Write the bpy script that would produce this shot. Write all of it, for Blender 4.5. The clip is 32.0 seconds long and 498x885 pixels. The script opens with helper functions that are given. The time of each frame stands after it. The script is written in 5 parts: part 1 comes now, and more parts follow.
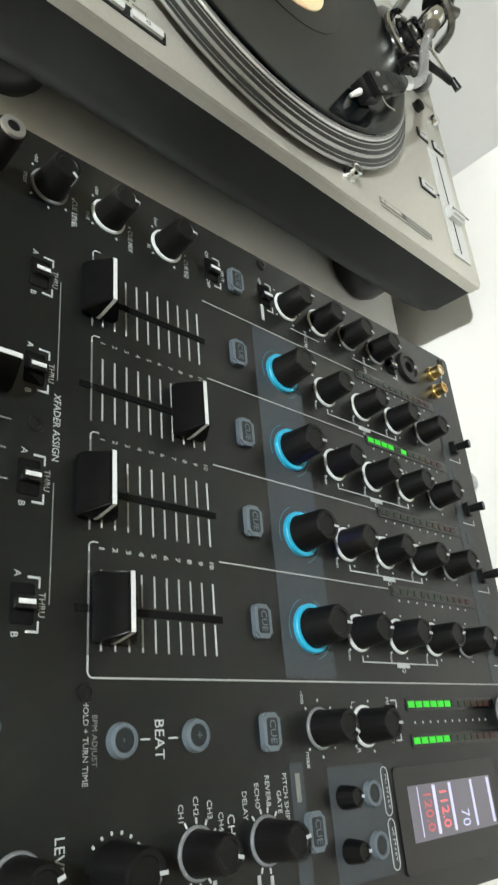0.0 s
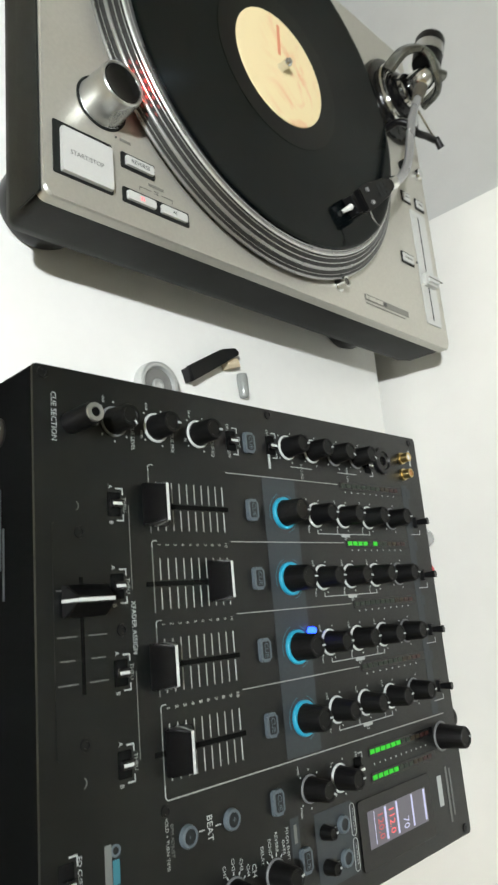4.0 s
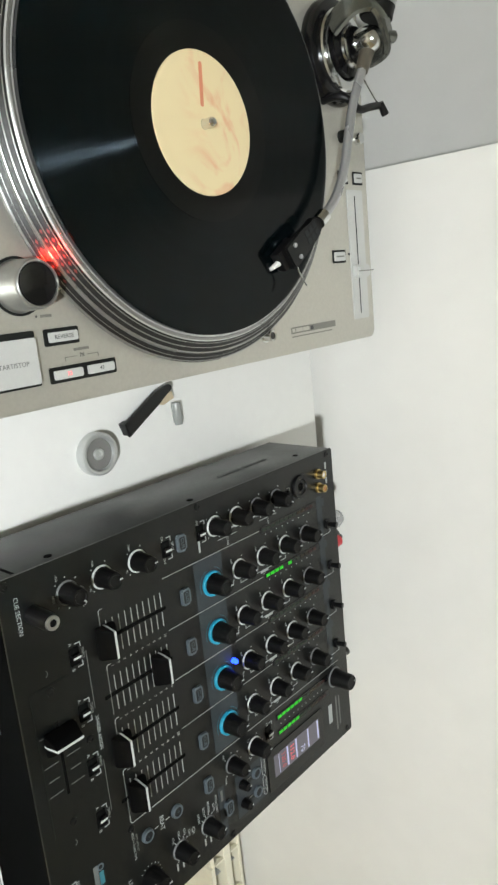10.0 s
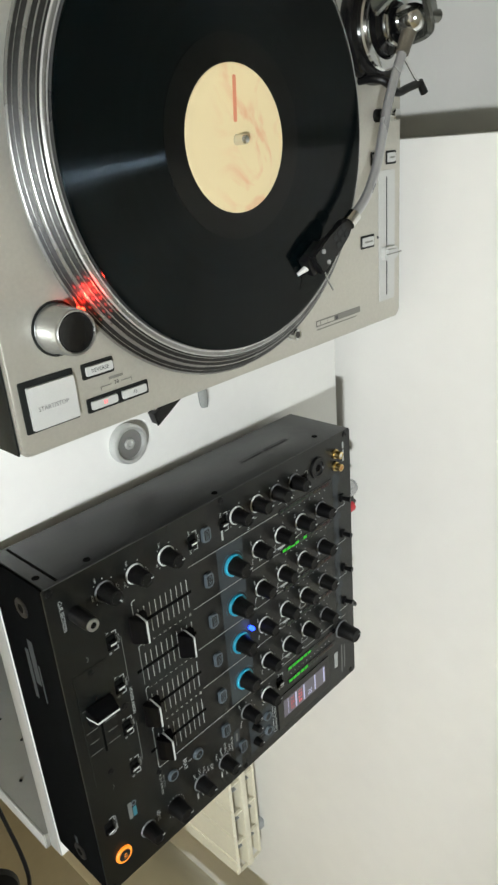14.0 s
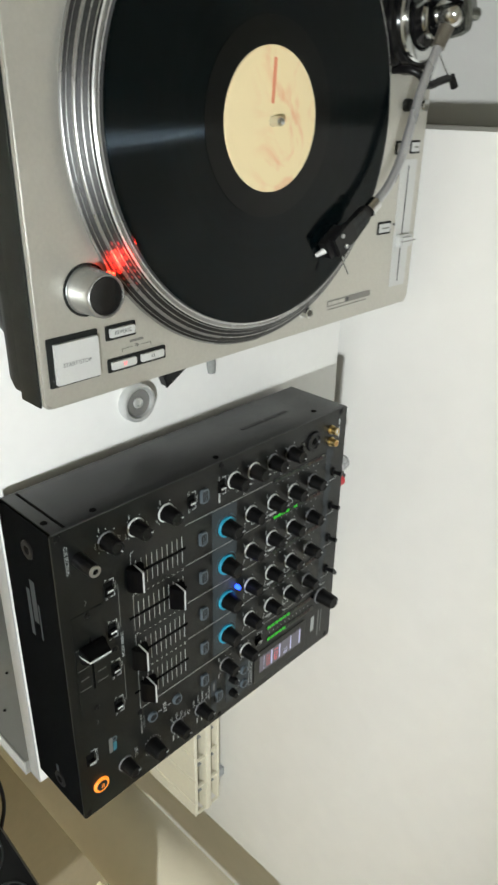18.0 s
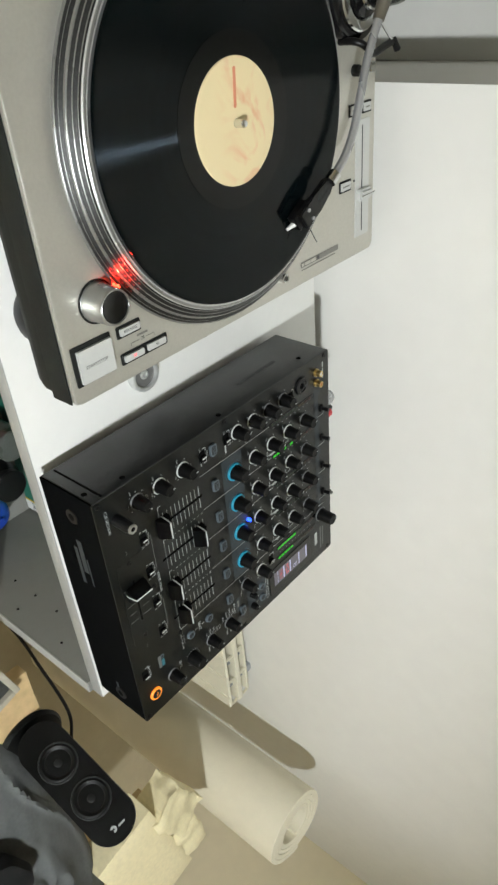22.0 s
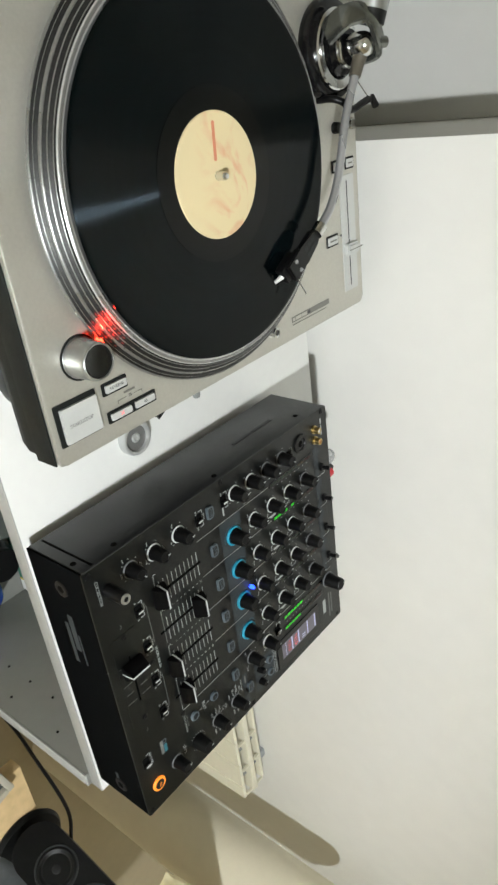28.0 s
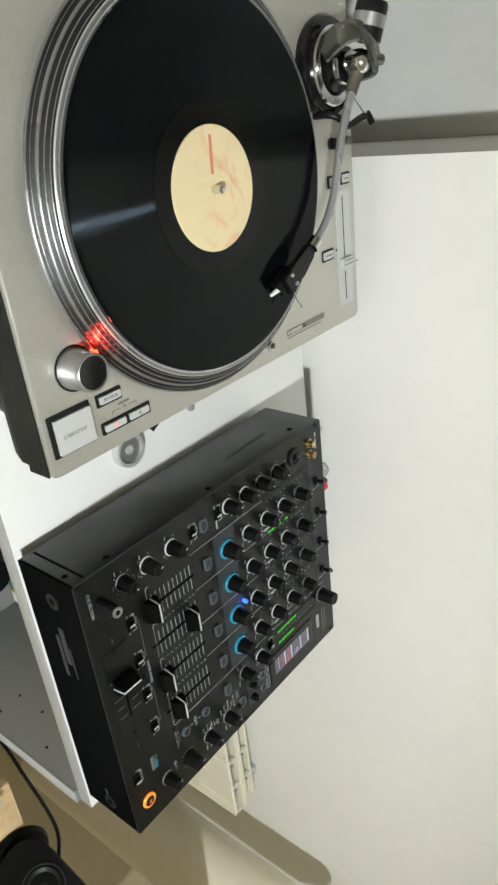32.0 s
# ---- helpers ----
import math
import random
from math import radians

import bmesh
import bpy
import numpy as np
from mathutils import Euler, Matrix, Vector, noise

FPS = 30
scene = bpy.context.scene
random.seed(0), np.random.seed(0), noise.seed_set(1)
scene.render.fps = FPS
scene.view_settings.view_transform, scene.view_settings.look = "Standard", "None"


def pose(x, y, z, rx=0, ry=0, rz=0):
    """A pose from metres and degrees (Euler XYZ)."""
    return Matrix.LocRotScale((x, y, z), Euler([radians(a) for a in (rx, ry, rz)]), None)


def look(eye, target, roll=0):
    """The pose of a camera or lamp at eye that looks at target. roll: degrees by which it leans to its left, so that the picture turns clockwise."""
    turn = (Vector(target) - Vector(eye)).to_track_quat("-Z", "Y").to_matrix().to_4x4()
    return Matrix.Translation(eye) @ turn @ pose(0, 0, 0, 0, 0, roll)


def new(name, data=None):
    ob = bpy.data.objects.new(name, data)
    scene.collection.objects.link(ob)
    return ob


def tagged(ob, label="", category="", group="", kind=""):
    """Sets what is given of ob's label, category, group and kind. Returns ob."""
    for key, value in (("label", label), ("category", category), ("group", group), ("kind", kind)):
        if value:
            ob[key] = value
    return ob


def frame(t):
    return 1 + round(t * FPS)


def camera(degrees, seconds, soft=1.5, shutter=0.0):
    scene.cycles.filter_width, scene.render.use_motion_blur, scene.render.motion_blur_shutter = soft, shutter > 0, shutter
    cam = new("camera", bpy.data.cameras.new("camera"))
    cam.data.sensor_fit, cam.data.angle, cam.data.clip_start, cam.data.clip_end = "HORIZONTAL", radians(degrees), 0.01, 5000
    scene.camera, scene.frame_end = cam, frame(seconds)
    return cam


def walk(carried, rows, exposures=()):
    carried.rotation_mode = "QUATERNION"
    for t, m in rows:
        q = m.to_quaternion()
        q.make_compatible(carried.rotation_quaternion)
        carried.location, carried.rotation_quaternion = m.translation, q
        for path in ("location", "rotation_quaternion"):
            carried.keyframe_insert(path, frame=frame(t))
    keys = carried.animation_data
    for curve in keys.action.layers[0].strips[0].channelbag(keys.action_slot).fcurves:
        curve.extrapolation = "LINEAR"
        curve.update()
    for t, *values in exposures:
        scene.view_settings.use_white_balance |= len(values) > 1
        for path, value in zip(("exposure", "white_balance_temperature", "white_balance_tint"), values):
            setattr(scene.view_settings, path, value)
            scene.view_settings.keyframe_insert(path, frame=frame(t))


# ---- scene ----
T = 0.90            # height of the cabinet top above the floor
cam = camera(38.95, 32.0, soft=2.5, shutter=0.5)
PATH = [
    (0, (0.2622, -0.0726, 0.3179), (-0.5253, 1.1515, -0.9033), 62.45),
    (0.5, (0.2675, -0.0696, 0.3197), (-0.5053, 1.1569, -0.9086), 62.90),
    (1, (0.2621, -0.0722, 0.3252), (-0.4799, 1.1553, -0.9208), 63.89),
    (1.5, (0.2680, -0.0640, 0.3194), (-0.3646, 1.1873, -0.9628), 64.95),
    (2, (0.2669, -0.0833, 0.3742), (-0.4252, 1.1240, -0.9194), 61.96),
    (2.4, (0.2296, -0.1270, 0.4187), (-0.2015, 1.2182, -0.8525), 76.00),
    (2.5, (0.2248, -0.1307, 0.4250), (-0.2022, 1.2111, -0.8507), 75.62),
    (3, (0.1823, -0.1725, 0.4067), (-0.2175, 1.1375, -0.9102), 75.48),
    (3.5, (0.1760, -0.1910, 0.4237), (-0.3624, 1.1358, -0.8252), 69.35),
    (5.5, (-0.0257, -0.1827, 0.3876), (0.1011, 1.0803, -1.0262), 91.14),
    (5.6, (-0.0275, -0.1781, 0.3730), (0.1146, 1.0837, -1.0402), 90.54),
    (6, (-0.0336, -0.1535, 0.4086), (0.0628, 1.1349, -0.9844), 88.88),
    (6.4, (-0.0412, -0.1682, 0.4295), (0.0865, 1.2352, -0.8448), 91.26),
    (6.5, (-0.0475, -0.1676, 0.4420), (0.1117, 1.2505, -0.8125), 92.13),
    (7, (-0.1103, -0.1845, 0.4612), (0.3203, 1.1817, -0.7871), 95.33),
    (7.5, (-0.1733, -0.1763, 0.4696), (0.3764, 1.1306, -0.7952), 98.21),
    (8, (-0.1884, -0.2142, 0.5048), (0.2050, 1.1488, -0.7591), 96.30),
    (8.5, (-0.1897, -0.2387, 0.5098), (0.2062, 1.1750, -0.6963), 96.87),
    (9, (-0.1901, -0.2357, 0.5150), (0.1820, 1.1574, -0.7222), 96.43),
    (9.5, (-0.1803, -0.2177, 0.5131), (0.2242, 1.1631, -0.7277), 96.37),
    (10, (-0.1700, -0.2097, 0.5111), (0.2439, 1.1575, -0.7416), 95.57),
    (10.5, (-0.1701, -0.2208, 0.5190), (0.2360, 1.1520, -0.7302), 95.50),
    (11, (-0.1705, -0.2174, 0.5157), (0.2366, 1.1585, -0.7298), 95.20),
    (11.5, (-0.1781, -0.2157, 0.5240), (0.2871, 1.1375, -0.7260), 96.56),
    (12, (-0.1930, -0.2216, 0.5294), (0.2968, 1.1067, -0.7377), 97.17),
    (12.5, (-0.2147, -0.2147, 0.5239), (0.3133, 1.1097, -0.7320), 99.04),
    (13, (-0.2411, -0.2115, 0.5241), (0.3766, 1.0801, -0.7250), 101.51),
    (13.5, (-0.2741, -0.2151, 0.5253), (0.4021, 1.0645, -0.7057), 103.91),
    (14, (-0.2839, -0.2059, 0.5155), (0.4511, 1.0324, -0.7241), 106.42),
    (14.5, (-0.2979, -0.2210, 0.5260), (0.4406, 1.0528, -0.6748), 106.55),
    (16.5, (-0.2933, -0.2477, 0.5388), (0.4676, 1.0544, -0.6169), 108.58),
    (17, (-0.2969, -0.2528, 0.5430), (0.4771, 1.0573, -0.5948), 108.97),
    (17.5, (-0.3009, -0.2542, 0.5419), (0.5005, 1.0343, -0.6016), 110.06),
    (18, (-0.3025, -0.2348, 0.5201), (0.5274, 1.0005, -0.6611), 113.72),
    (18.5, (-0.2810, -0.2176, 0.5057), (0.5070, 0.9888, -0.7327), 115.57),
    (19, (-0.3168, -0.2407, 0.5309), (0.5587, 0.9218, -0.6907), 114.73),
    (19.5, (-0.3772, -0.2752, 0.5445), (0.7127, 0.8077, -0.5732), 114.71),
    (20, (-0.4293, -0.3034, 0.5622), (0.6087, 0.9109, -0.4664), 113.56),
    (20.5, (-0.4122, -0.2934, 0.5661), (0.6571, 0.8947, -0.4610), 112.28),
    (21, (-0.4073, -0.2828, 0.5507), (0.6475, 0.8791, -0.5203), 112.75),
    (21.5, (-0.3994, -0.2861, 0.5549), (0.6540, 0.8720, -0.5218), 111.96),
    (22, (-0.3953, -0.2846, 0.5565), (0.6598, 0.8698, -0.5226), 112.22),
    (22.5, (-0.3977, -0.2813, 0.5538), (0.6612, 0.8807, -0.5132), 112.27),
    (23, (-0.3987, -0.2776, 0.5556), (0.6525, 0.8855, -0.5178), 112.17),
    (23.5, (-0.3936, -0.2715, 0.5539), (0.6587, 0.8639, -0.5476), 112.98),
    (24, (-0.3898, -0.2700, 0.5406), (0.6267, 0.8928, -0.5659), 112.57),
    (24.5, (-0.3778, -0.2674, 0.5303), (0.4927, 0.9486, -0.6416), 108.47),
    (26.5, (-0.3637, -0.2925, 0.5516), (0.5210, 0.9507, -0.5805), 105.62),
    (27, (-0.3644, -0.2906, 0.5538), (0.5336, 0.9579, -0.5621), 105.68),
    (27.5, (-0.3668, -0.2811, 0.5499), (0.5221, 0.9670, -0.5735), 105.73),
    (28, (-0.3610, -0.2682, 0.5487), (0.5129, 0.9727, -0.5942), 105.30),
    (28.5, (-0.3600, -0.2568, 0.5486), (0.5054, 0.9915, -0.5928), 105.27),
    (29, (-0.3600, -0.2522, 0.5461), (0.5005, 0.9861, -0.6097), 105.36),
    (29.5, (-0.3593, -0.2514, 0.5459), (0.4995, 0.9822, -0.6164), 105.34),
    (30, (-0.3587, -0.2564, 0.5496), (0.4919, 0.9868, -0.6084), 105.04),
    (30.5, (-0.3570, -0.2620, 0.5511), (0.4913, 0.9975, -0.5909), 104.51),
    (31, (-0.3612, -0.2638, 0.5514), (0.4843, 1.0042, -0.5832), 104.56),
    (31.5, (-0.3617, -0.2644, 0.5518), (0.4795, 1.0098, -0.5790), 104.55),
    (32, (-0.3594, -0.2675, 0.5473), (0.4836, 0.9993, -0.5905), 104.87),
]
UP = pose(0, 0, T - 0.006)
walk(cam, [(t, UP @ look(eye, target, roll)) for t, eye, target, roll in PATH], exposures=[(0, 0.48), (1, 0.48), (2, 0.46), (3, 0.32), (6, 0.08), (9, 0.0), (18.5, -0.02), (20, 0.07), (21, -0.06), (23, -0.02), (24.5, 0.02), (27, 0.1), (28.5, 0.0), (32, 0.0)])

# ---- light ----
world = bpy.data.worlds.new("world")
scene.world = world
world.use_nodes = True
world.node_tree.nodes["Background"].inputs[0].default_value = (0.75, 0.85, 1.0, 1)
world.node_tree.nodes["Background"].inputs[1].default_value = 0.25
bulb = bpy.data.lights.new("bulb_light", "POINT")
BULB = (0.02, -1.38, 1.47)              # inside the lamp shade, above the cabinet top
bulb.energy, bulb.shadow_soft_size, bulb.color = 174, 0.036, (0.935, 0.985, 0.99)
new("bulb_light", bulb).matrix_world = pose(BULB[0], BULB[1], BULB[2] + T)
strobe = bpy.data.lights.new("strobe_light", "SPOT")
strobe.spot_size, strobe.spot_blend = radians(105), 0.6
strobe.energy, strobe.shadow_soft_size, strobe.color = 0.13, 0.002, (1.0, 0.03, 0.015)
new("strobe_light", strobe).matrix_world = look((-0.1952, 0.0500, T + 0.1190), (-0.2060, 0.0640, T + 0.1040))

# ---- materials ----
def mat(name, color, rough=0.5, metal=0.0, spec=0.5, vary=0.06, scale=60.0, bump=0.0, bscale=400.0, coat=0.0, emit=None, power=0.0, alpha=1.0, trans=0.0, rvary=0.08, rand=0.0):
    m = bpy.data.materials.new(name)
    m.use_nodes = True
    n, l = m.node_tree.nodes, m.node_tree.links
    b = n["Principled BSDF"]
    b.inputs["Base Color"].default_value = (*color, 1)
    b.inputs["Roughness"].default_value = rough
    b.inputs["Metallic"].default_value = metal
    b.inputs["Specular IOR Level"].default_value = spec
    b.inputs["Coat Weight"].default_value = coat
    b.inputs["Transmission Weight"].default_value = trans
    if emit:
        b.inputs["Emission Color"].default_value = (*emit, 1)
        b.inputs["Emission Strength"].default_value = power
    if vary or bump or rvary:
        co = n.new("ShaderNodeTexCoord")
        big = n.new("ShaderNodeTexNoise")
        big.inputs["Scale"].default_value, big.inputs["Detail"].default_value = scale * 0.12, 4
        fine = n.new("ShaderNodeTexNoise")
        fine.inputs["Scale"].default_value, fine.inputs["Detail"].default_value = scale * 4, 3
        l.new(co.outputs["Object"], big.inputs["Vector"])
        l.new(co.outputs["Object"], fine.inputs["Vector"])
        add = n.new("ShaderNodeMath")
        add.operation = "ADD"
        l.new(big.outputs["Fac"], add.inputs[0])
        l.new(fine.outputs["Fac"], add.inputs[1])
        rng = n.new("ShaderNodeMapRange")
        rng.inputs["From Min"].default_value, rng.inputs["From Max"].default_value = 0.7, 1.3
        rng.inputs["To Min"].default_value, rng.inputs["To Max"].default_value = 1 - vary, 1 + vary
        l.new(add.outputs[0], rng.inputs["Value"])
        mul = n.new("ShaderNodeVectorMath")
        mul.operation = "SCALE"
        mul.inputs[0].default_value = color
        l.new(rng.outputs[0], mul.inputs["Scale"])
        l.new(mul.outputs[0], b.inputs["Base Color"])
        rr = n.new("ShaderNodeMapRange")
        rr.inputs["From Min"].default_value, rr.inputs["From Max"].default_value = 0.3, 0.7
        rr.inputs["To Min"].default_value, rr.inputs["To Max"].default_value = max(0.02, rough - rvary), min(1, rough + rvary)
        l.new(big.outputs["Fac"], rr.inputs["Value"])
        l.new(rr.outputs[0], b.inputs["Roughness"])
        if bump:
            bt = n.new("ShaderNodeTexNoise")
            bt.inputs["Scale"].default_value, bt.inputs["Detail"].default_value = bscale, 4
            l.new(co.outputs["Object"], bt.inputs["Vector"])
            bp = n.new("ShaderNodeBump")
            bp.inputs["Strength"].default_value, bp.inputs["Distance"].default_value = bump, 0.001
            l.new(bt.outputs["Fac"], bp.inputs["Height"])
            l.new(bp.outputs["Normal"], b.inputs["Normal"])
    return m


M = {
    "wall": mat("wall_paint", (0.80, 0.79, 0.75), 0.75, vary=0.02, scale=6, bump=0.25, bscale=90),
    "side": mat("side_wall_paint", (0.74, 0.70, 0.62), 0.8, vary=0.03, scale=6),
    "back": mat("room_paint", (0.62, 0.60, 0.54), 0.8, vary=0.03, scale=6),
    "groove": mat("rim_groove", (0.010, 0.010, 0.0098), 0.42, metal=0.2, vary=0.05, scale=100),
    # the strobe's red light is put into this dot colour
    "red_lit_dot": mat("red_tinted_dot", (0.20, 0.030, 0.028), 0.4, vary=0.03, scale=100),
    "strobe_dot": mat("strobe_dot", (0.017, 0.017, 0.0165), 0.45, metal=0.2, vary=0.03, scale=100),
    # wall paint darkened for the light falling off towards -x
    "recess": mat("shade_toned_wall_paint", (0.60, 0.60, 0.575), 0.8, vary=0.02, scale=6, bump=0.25, bscale=90),
    # warm colour chosen for the bounce it throws on the north wall
    "cream": mat("warm_bounce_wall_paint", (0.82, 0.73, 0.53), 0.8, vary=0.03, scale=6),
    "ceiling": mat("ceiling_paint", (0.78, 0.80, 0.79), 0.9, vary=0.02, scale=4),
    "floor": mat("floor_laminate", (0.48, 0.415, 0.29), 0.5, vary=0.05, scale=8, bump=0.05),
    "board": mat("white_laminate", (0.80, 0.80, 0.775), 0.38, vary=0.015, scale=20, bump=0.06, bscale=700),
    # grey here stands for the weaker light on front-facing edges
    "edging": mat("shade_toned_edge_band", (0.36, 0.36, 0.345), 0.4, vary=0.03, scale=20, bump=0.06, bscale=700),
    # white laminate darkened to carry the shade inside the cabinet
    "inner": mat("shade_toned_laminate", (0.185, 0.185, 0.172), 0.45, vary=0.03, scale=20, bump=0.06, bscale=700),
    "hole": mat("hole_dark", (0.004, 0.004, 0.004), 0.9, spec=0.05, vary=0, rvary=0),
    "black": mat("black_powder_coat", (0.0022, 0.0029, 0.0032), 0.36, spec=0.48, vary=0.15, scale=120, bump=0.12, bscale=1800),
    "front": mat("front_black", (0.0032, 0.0034, 0.0034), 0.6, spec=0.0, vary=0.1, scale=120, bump=0.1, bscale=1800),
    "panel": mat("panel_anthracite", (0.0018, 0.0026, 0.0028), 0.36, spec=0.42, vary=0.15, scale=150, bump=0.10, bscale=2200),
    "panel_grey": mat("panel_grey_print", (0.032, 0.038, 0.043), 0.45, spec=0.25, vary=0.08, scale=150),
    "cap": mat("satin_black_cap", (0.0014, 0.0014, 0.0016), 0.34, spec=0.12, vary=0.1, scale=200),
    "knob": mat("black_rubber", (0.0020, 0.0020, 0.0022), 0.5, spec=0.20, vary=0.1, scale=200),
    "plastic": mat("black_plastic", (0.005, 0.005, 0.0055), 0.36, spec=0.28, vary=0.1, scale=200),
    "speaker": mat("speaker_black", (0.0016, 0.0017, 0.0017), 0.45, spec=0.14, vary=0.1, scale=200, bump=0.1, bscale=1500),
    "gloss": mat("gloss_black", (0.004, 0.004, 0.0045), 0.12, spec=0.4, vary=0.05, scale=100),
    "print": mat("white_print", (0.38, 0.40, 0.40), 0.5, spec=0.3, vary=0.06, scale=300),
    "print_mid": mat("light_grey_print", (0.30, 0.31, 0.30), 0.5, spec=0.3, vary=0.08, scale=300),
    "print_dim": mat("grey_print", (0.13, 0.135, 0.13), 0.5, spec=0.3, vary=0.06, scale=300),
    "ring": mat("white_collar", (0.54, 0.56, 0.55), 0.35, spec=0.3, vary=0.03, scale=300),
    "ring_dim": mat("grey_collar", (0.15, 0.155, 0.16), 0.4, spec=0.3, vary=0.03, scale=300),
    "cyan": mat("turquoise_collar", (0.022, 0.30, 0.45), 0.35, spec=0.3, vary=0.04, scale=300),
    "cyan_dim": mat("dull_turquoise_print", (0.03, 0.15, 0.19), 0.5, vary=0.05, scale=300),
    "cyan_print": mat("turquoise_print", (0.07, 0.36, 0.46), 0.5, vary=0.04, scale=300),
    "rubber_grey": mat("grey_rubber_button", (0.085, 0.105, 0.122), 0.45, spec=0.3, vary=0.05, scale=300),
    "rubber_dark": mat("faint_print", (0.005, 0.0055, 0.006), 0.5, vary=0.05, scale=300),
    "key": mat("dark_key", (0.010, 0.012, 0.014), 0.4, spec=0.3, vary=0.06, scale=300),
    "silver": mat("champagne_metal_paint", (0.51, 0.497, 0.445), 0.42, metal=0.55, vary=0.05, scale=90, bump=0.05, bscale=3000),
    "silver_edge": mat("silver_edge", (0.50, 0.49, 0.45), 0.34, metal=0.6, vary=0.05, scale=90),
    "ttbody": mat("dark_rubber_body", (0.0090, 0.0102, 0.0096), 0.62, spec=0.22, vary=0.12, scale=80, bump=0.15, bscale=900),
    "chrome": mat("chrome", (0.74, 0.75, 0.75), 0.12, metal=1.0, vary=0.02, scale=100),
    "alu": mat("brushed_aluminium", (0.52, 0.53, 0.53), 0.30, metal=0.9, vary=0.04, scale=100),
    "lip": mat("bright_rim_metal", (0.62, 0.62, 0.61), 0.32, metal=0.5, vary=0.03, scale=100),
    "turned": mat("turned_aluminium", (0.33, 0.33, 0.325), 0.28, metal=0.8, vary=0.03, scale=100),
    "sleeve": mat("bronzed_sleeve", (0.17, 0.155, 0.125), 0.3, metal=0.6, vary=0.04, scale=100),
    "yoke": mat("dark_chrome_casting", (0.19, 0.195, 0.18), 0.20, metal=0.85, vary=0.05, scale=100),
    "armgrey": mat("grey_arm_lacquer", (0.43, 0.435, 0.445), 0.28, metal=0.6, vary=0.03, scale=100),
    "gold": mat("gold_plate", (0.56, 0.43, 0.20), 0.34, metal=1.0, vary=0.03, scale=100),
    "copper": mat("orange_socket", (0.42, 0.20, 0.08), 0.4, vary=0.03, scale=100),
    "key_white": mat("white_key", (0.53, 0.535, 0.52), 0.35, vary=0.03, scale=200),
    "ink": mat("black_ink", (0.05, 0.05, 0.05), 0.6, vary=0.05, scale=300),
    "ink_key": mat("grey_key_lettering", (0.13, 0.13, 0.125), 0.6, vary=0.05, scale=300),
    "ink_grey": mat("grey_ink", (0.19, 0.185, 0.165), 0.6, vary=0.05, scale=300),
    "white_plastic": mat("white_plastic", (0.66, 0.66, 0.64), 0.35, vary=0.03, scale=200),
    "recess_metal": mat("dull_grey_metal", (0.27, 0.27, 0.268), 0.35, metal=0.6, vary=0.04, scale=150),
    "adapter": mat("satin_aluminium_adapter", (0.58, 0.59, 0.58), 0.36, metal=0.55, vary=0.04, scale=150),
    "bristle": mat("tan_bristle", (0.50, 0.42, 0.29), 0.9, vary=0.1, scale=400, bump=0.4),
    "rad": mat("radiator_enamel", (0.78, 0.74, 0.60), 0.35, vary=0.03, scale=30),
    "fin": mat("radiator_steel", (0.42, 0.44, 0.46), 0.4, metal=0.4, vary=0.05, scale=60),
    "roll": mat("cream_roll", (0.82, 0.76, 0.60), 0.7, vary=0.02, scale=12, bump=0.08, bscale=150),
    "foam": mat("yellowed_foam", (0.78, 0.69, 0.44), 0.95, vary=0.08, scale=30, bump=0.3, bscale=300),
    "cloth": mat("grey_jersey", (0.088, 0.093, 0.094), 0.95, vary=0.14, scale=40, bump=0.6, bscale=900),
    "pine": mat("pine_wood", (0.58, 0.42, 0.22), 0.5, vary=0.15, scale=18, bump=0.1),
    "skirting": mat("brown_trim", (0.34, 0.24, 0.14), 0.6, vary=0.1, scale=20),
    "green": mat("green_carton", (0.010, 0.17, 0.115), 0.5, vary=0.05, scale=60),
    "carton": mat("white_carton", (0.70, 0.71, 0.70), 0.5, vary=0.04, scale=60),
    "yellow": mat("yellow_carton", (0.62, 0.47, 0.06), 0.5, vary=0.04, scale=60),
    "orange": mat("orange_wrapper", (0.42, 0.12, 0.02), 0.5, vary=0.2, scale=60),
    "blue": mat("blue_plastic", (0.012, 0.05, 0.34), 0.25, vary=0.05, scale=80),
    "pouch": mat("black_cloth", (0.006, 0.006, 0.0065), 0.85, spec=0.2, vary=0.15, scale=60, bump=0.4, bscale=900),
    "pink": mat("pink_plastic", (0.32, 0.08, 0.12), 0.45, vary=0.1, scale=60),
    "guard": mat("cloudy_clear_plastic", (0.27, 0.28, 0.27), 0.25, vary=0.05, scale=80),
    "jar": mat("smoky_jar", (0.075, 0.085, 0.078), 0.3, vary=0.1, scale=60),
    "trim": mat("dark_trim_ring", (0.018, 0.020, 0.020), 0.4, spec=0.3, vary=0.03, scale=300),
    "cone": mat("speaker_cone", (0.005, 0.0055, 0.0055), 0.4, spec=0.3, vary=0.1, scale=200),
    "red": mat("red_plug", (0.55, 0.02, 0.03), 0.35, vary=0.05, scale=100),
    "frame": mat("beige_frame_wood", (0.42, 0.39, 0.32), 0.5, vary=0.08, scale=40),
    "picture": mat("dark_picture", (0.05, 0.052, 0.05), 0.35, vary=0.4, scale=60),
    "led_green": mat("led_green_lit", (0.01, 0.16, 0.01), 0.4, vary=0, rvary=0, emit=(0.02, 1.0, 0.01), power=0.38),
    "led_off": mat("led_green_off", (0.012, 0.020, 0.013), 0.35, spec=0.3, vary=0.05, scale=200),
    "led_amber": mat("led_amber_off", (0.020, 0.013, 0.005), 0.35, spec=0.3, vary=0.05, scale=200),
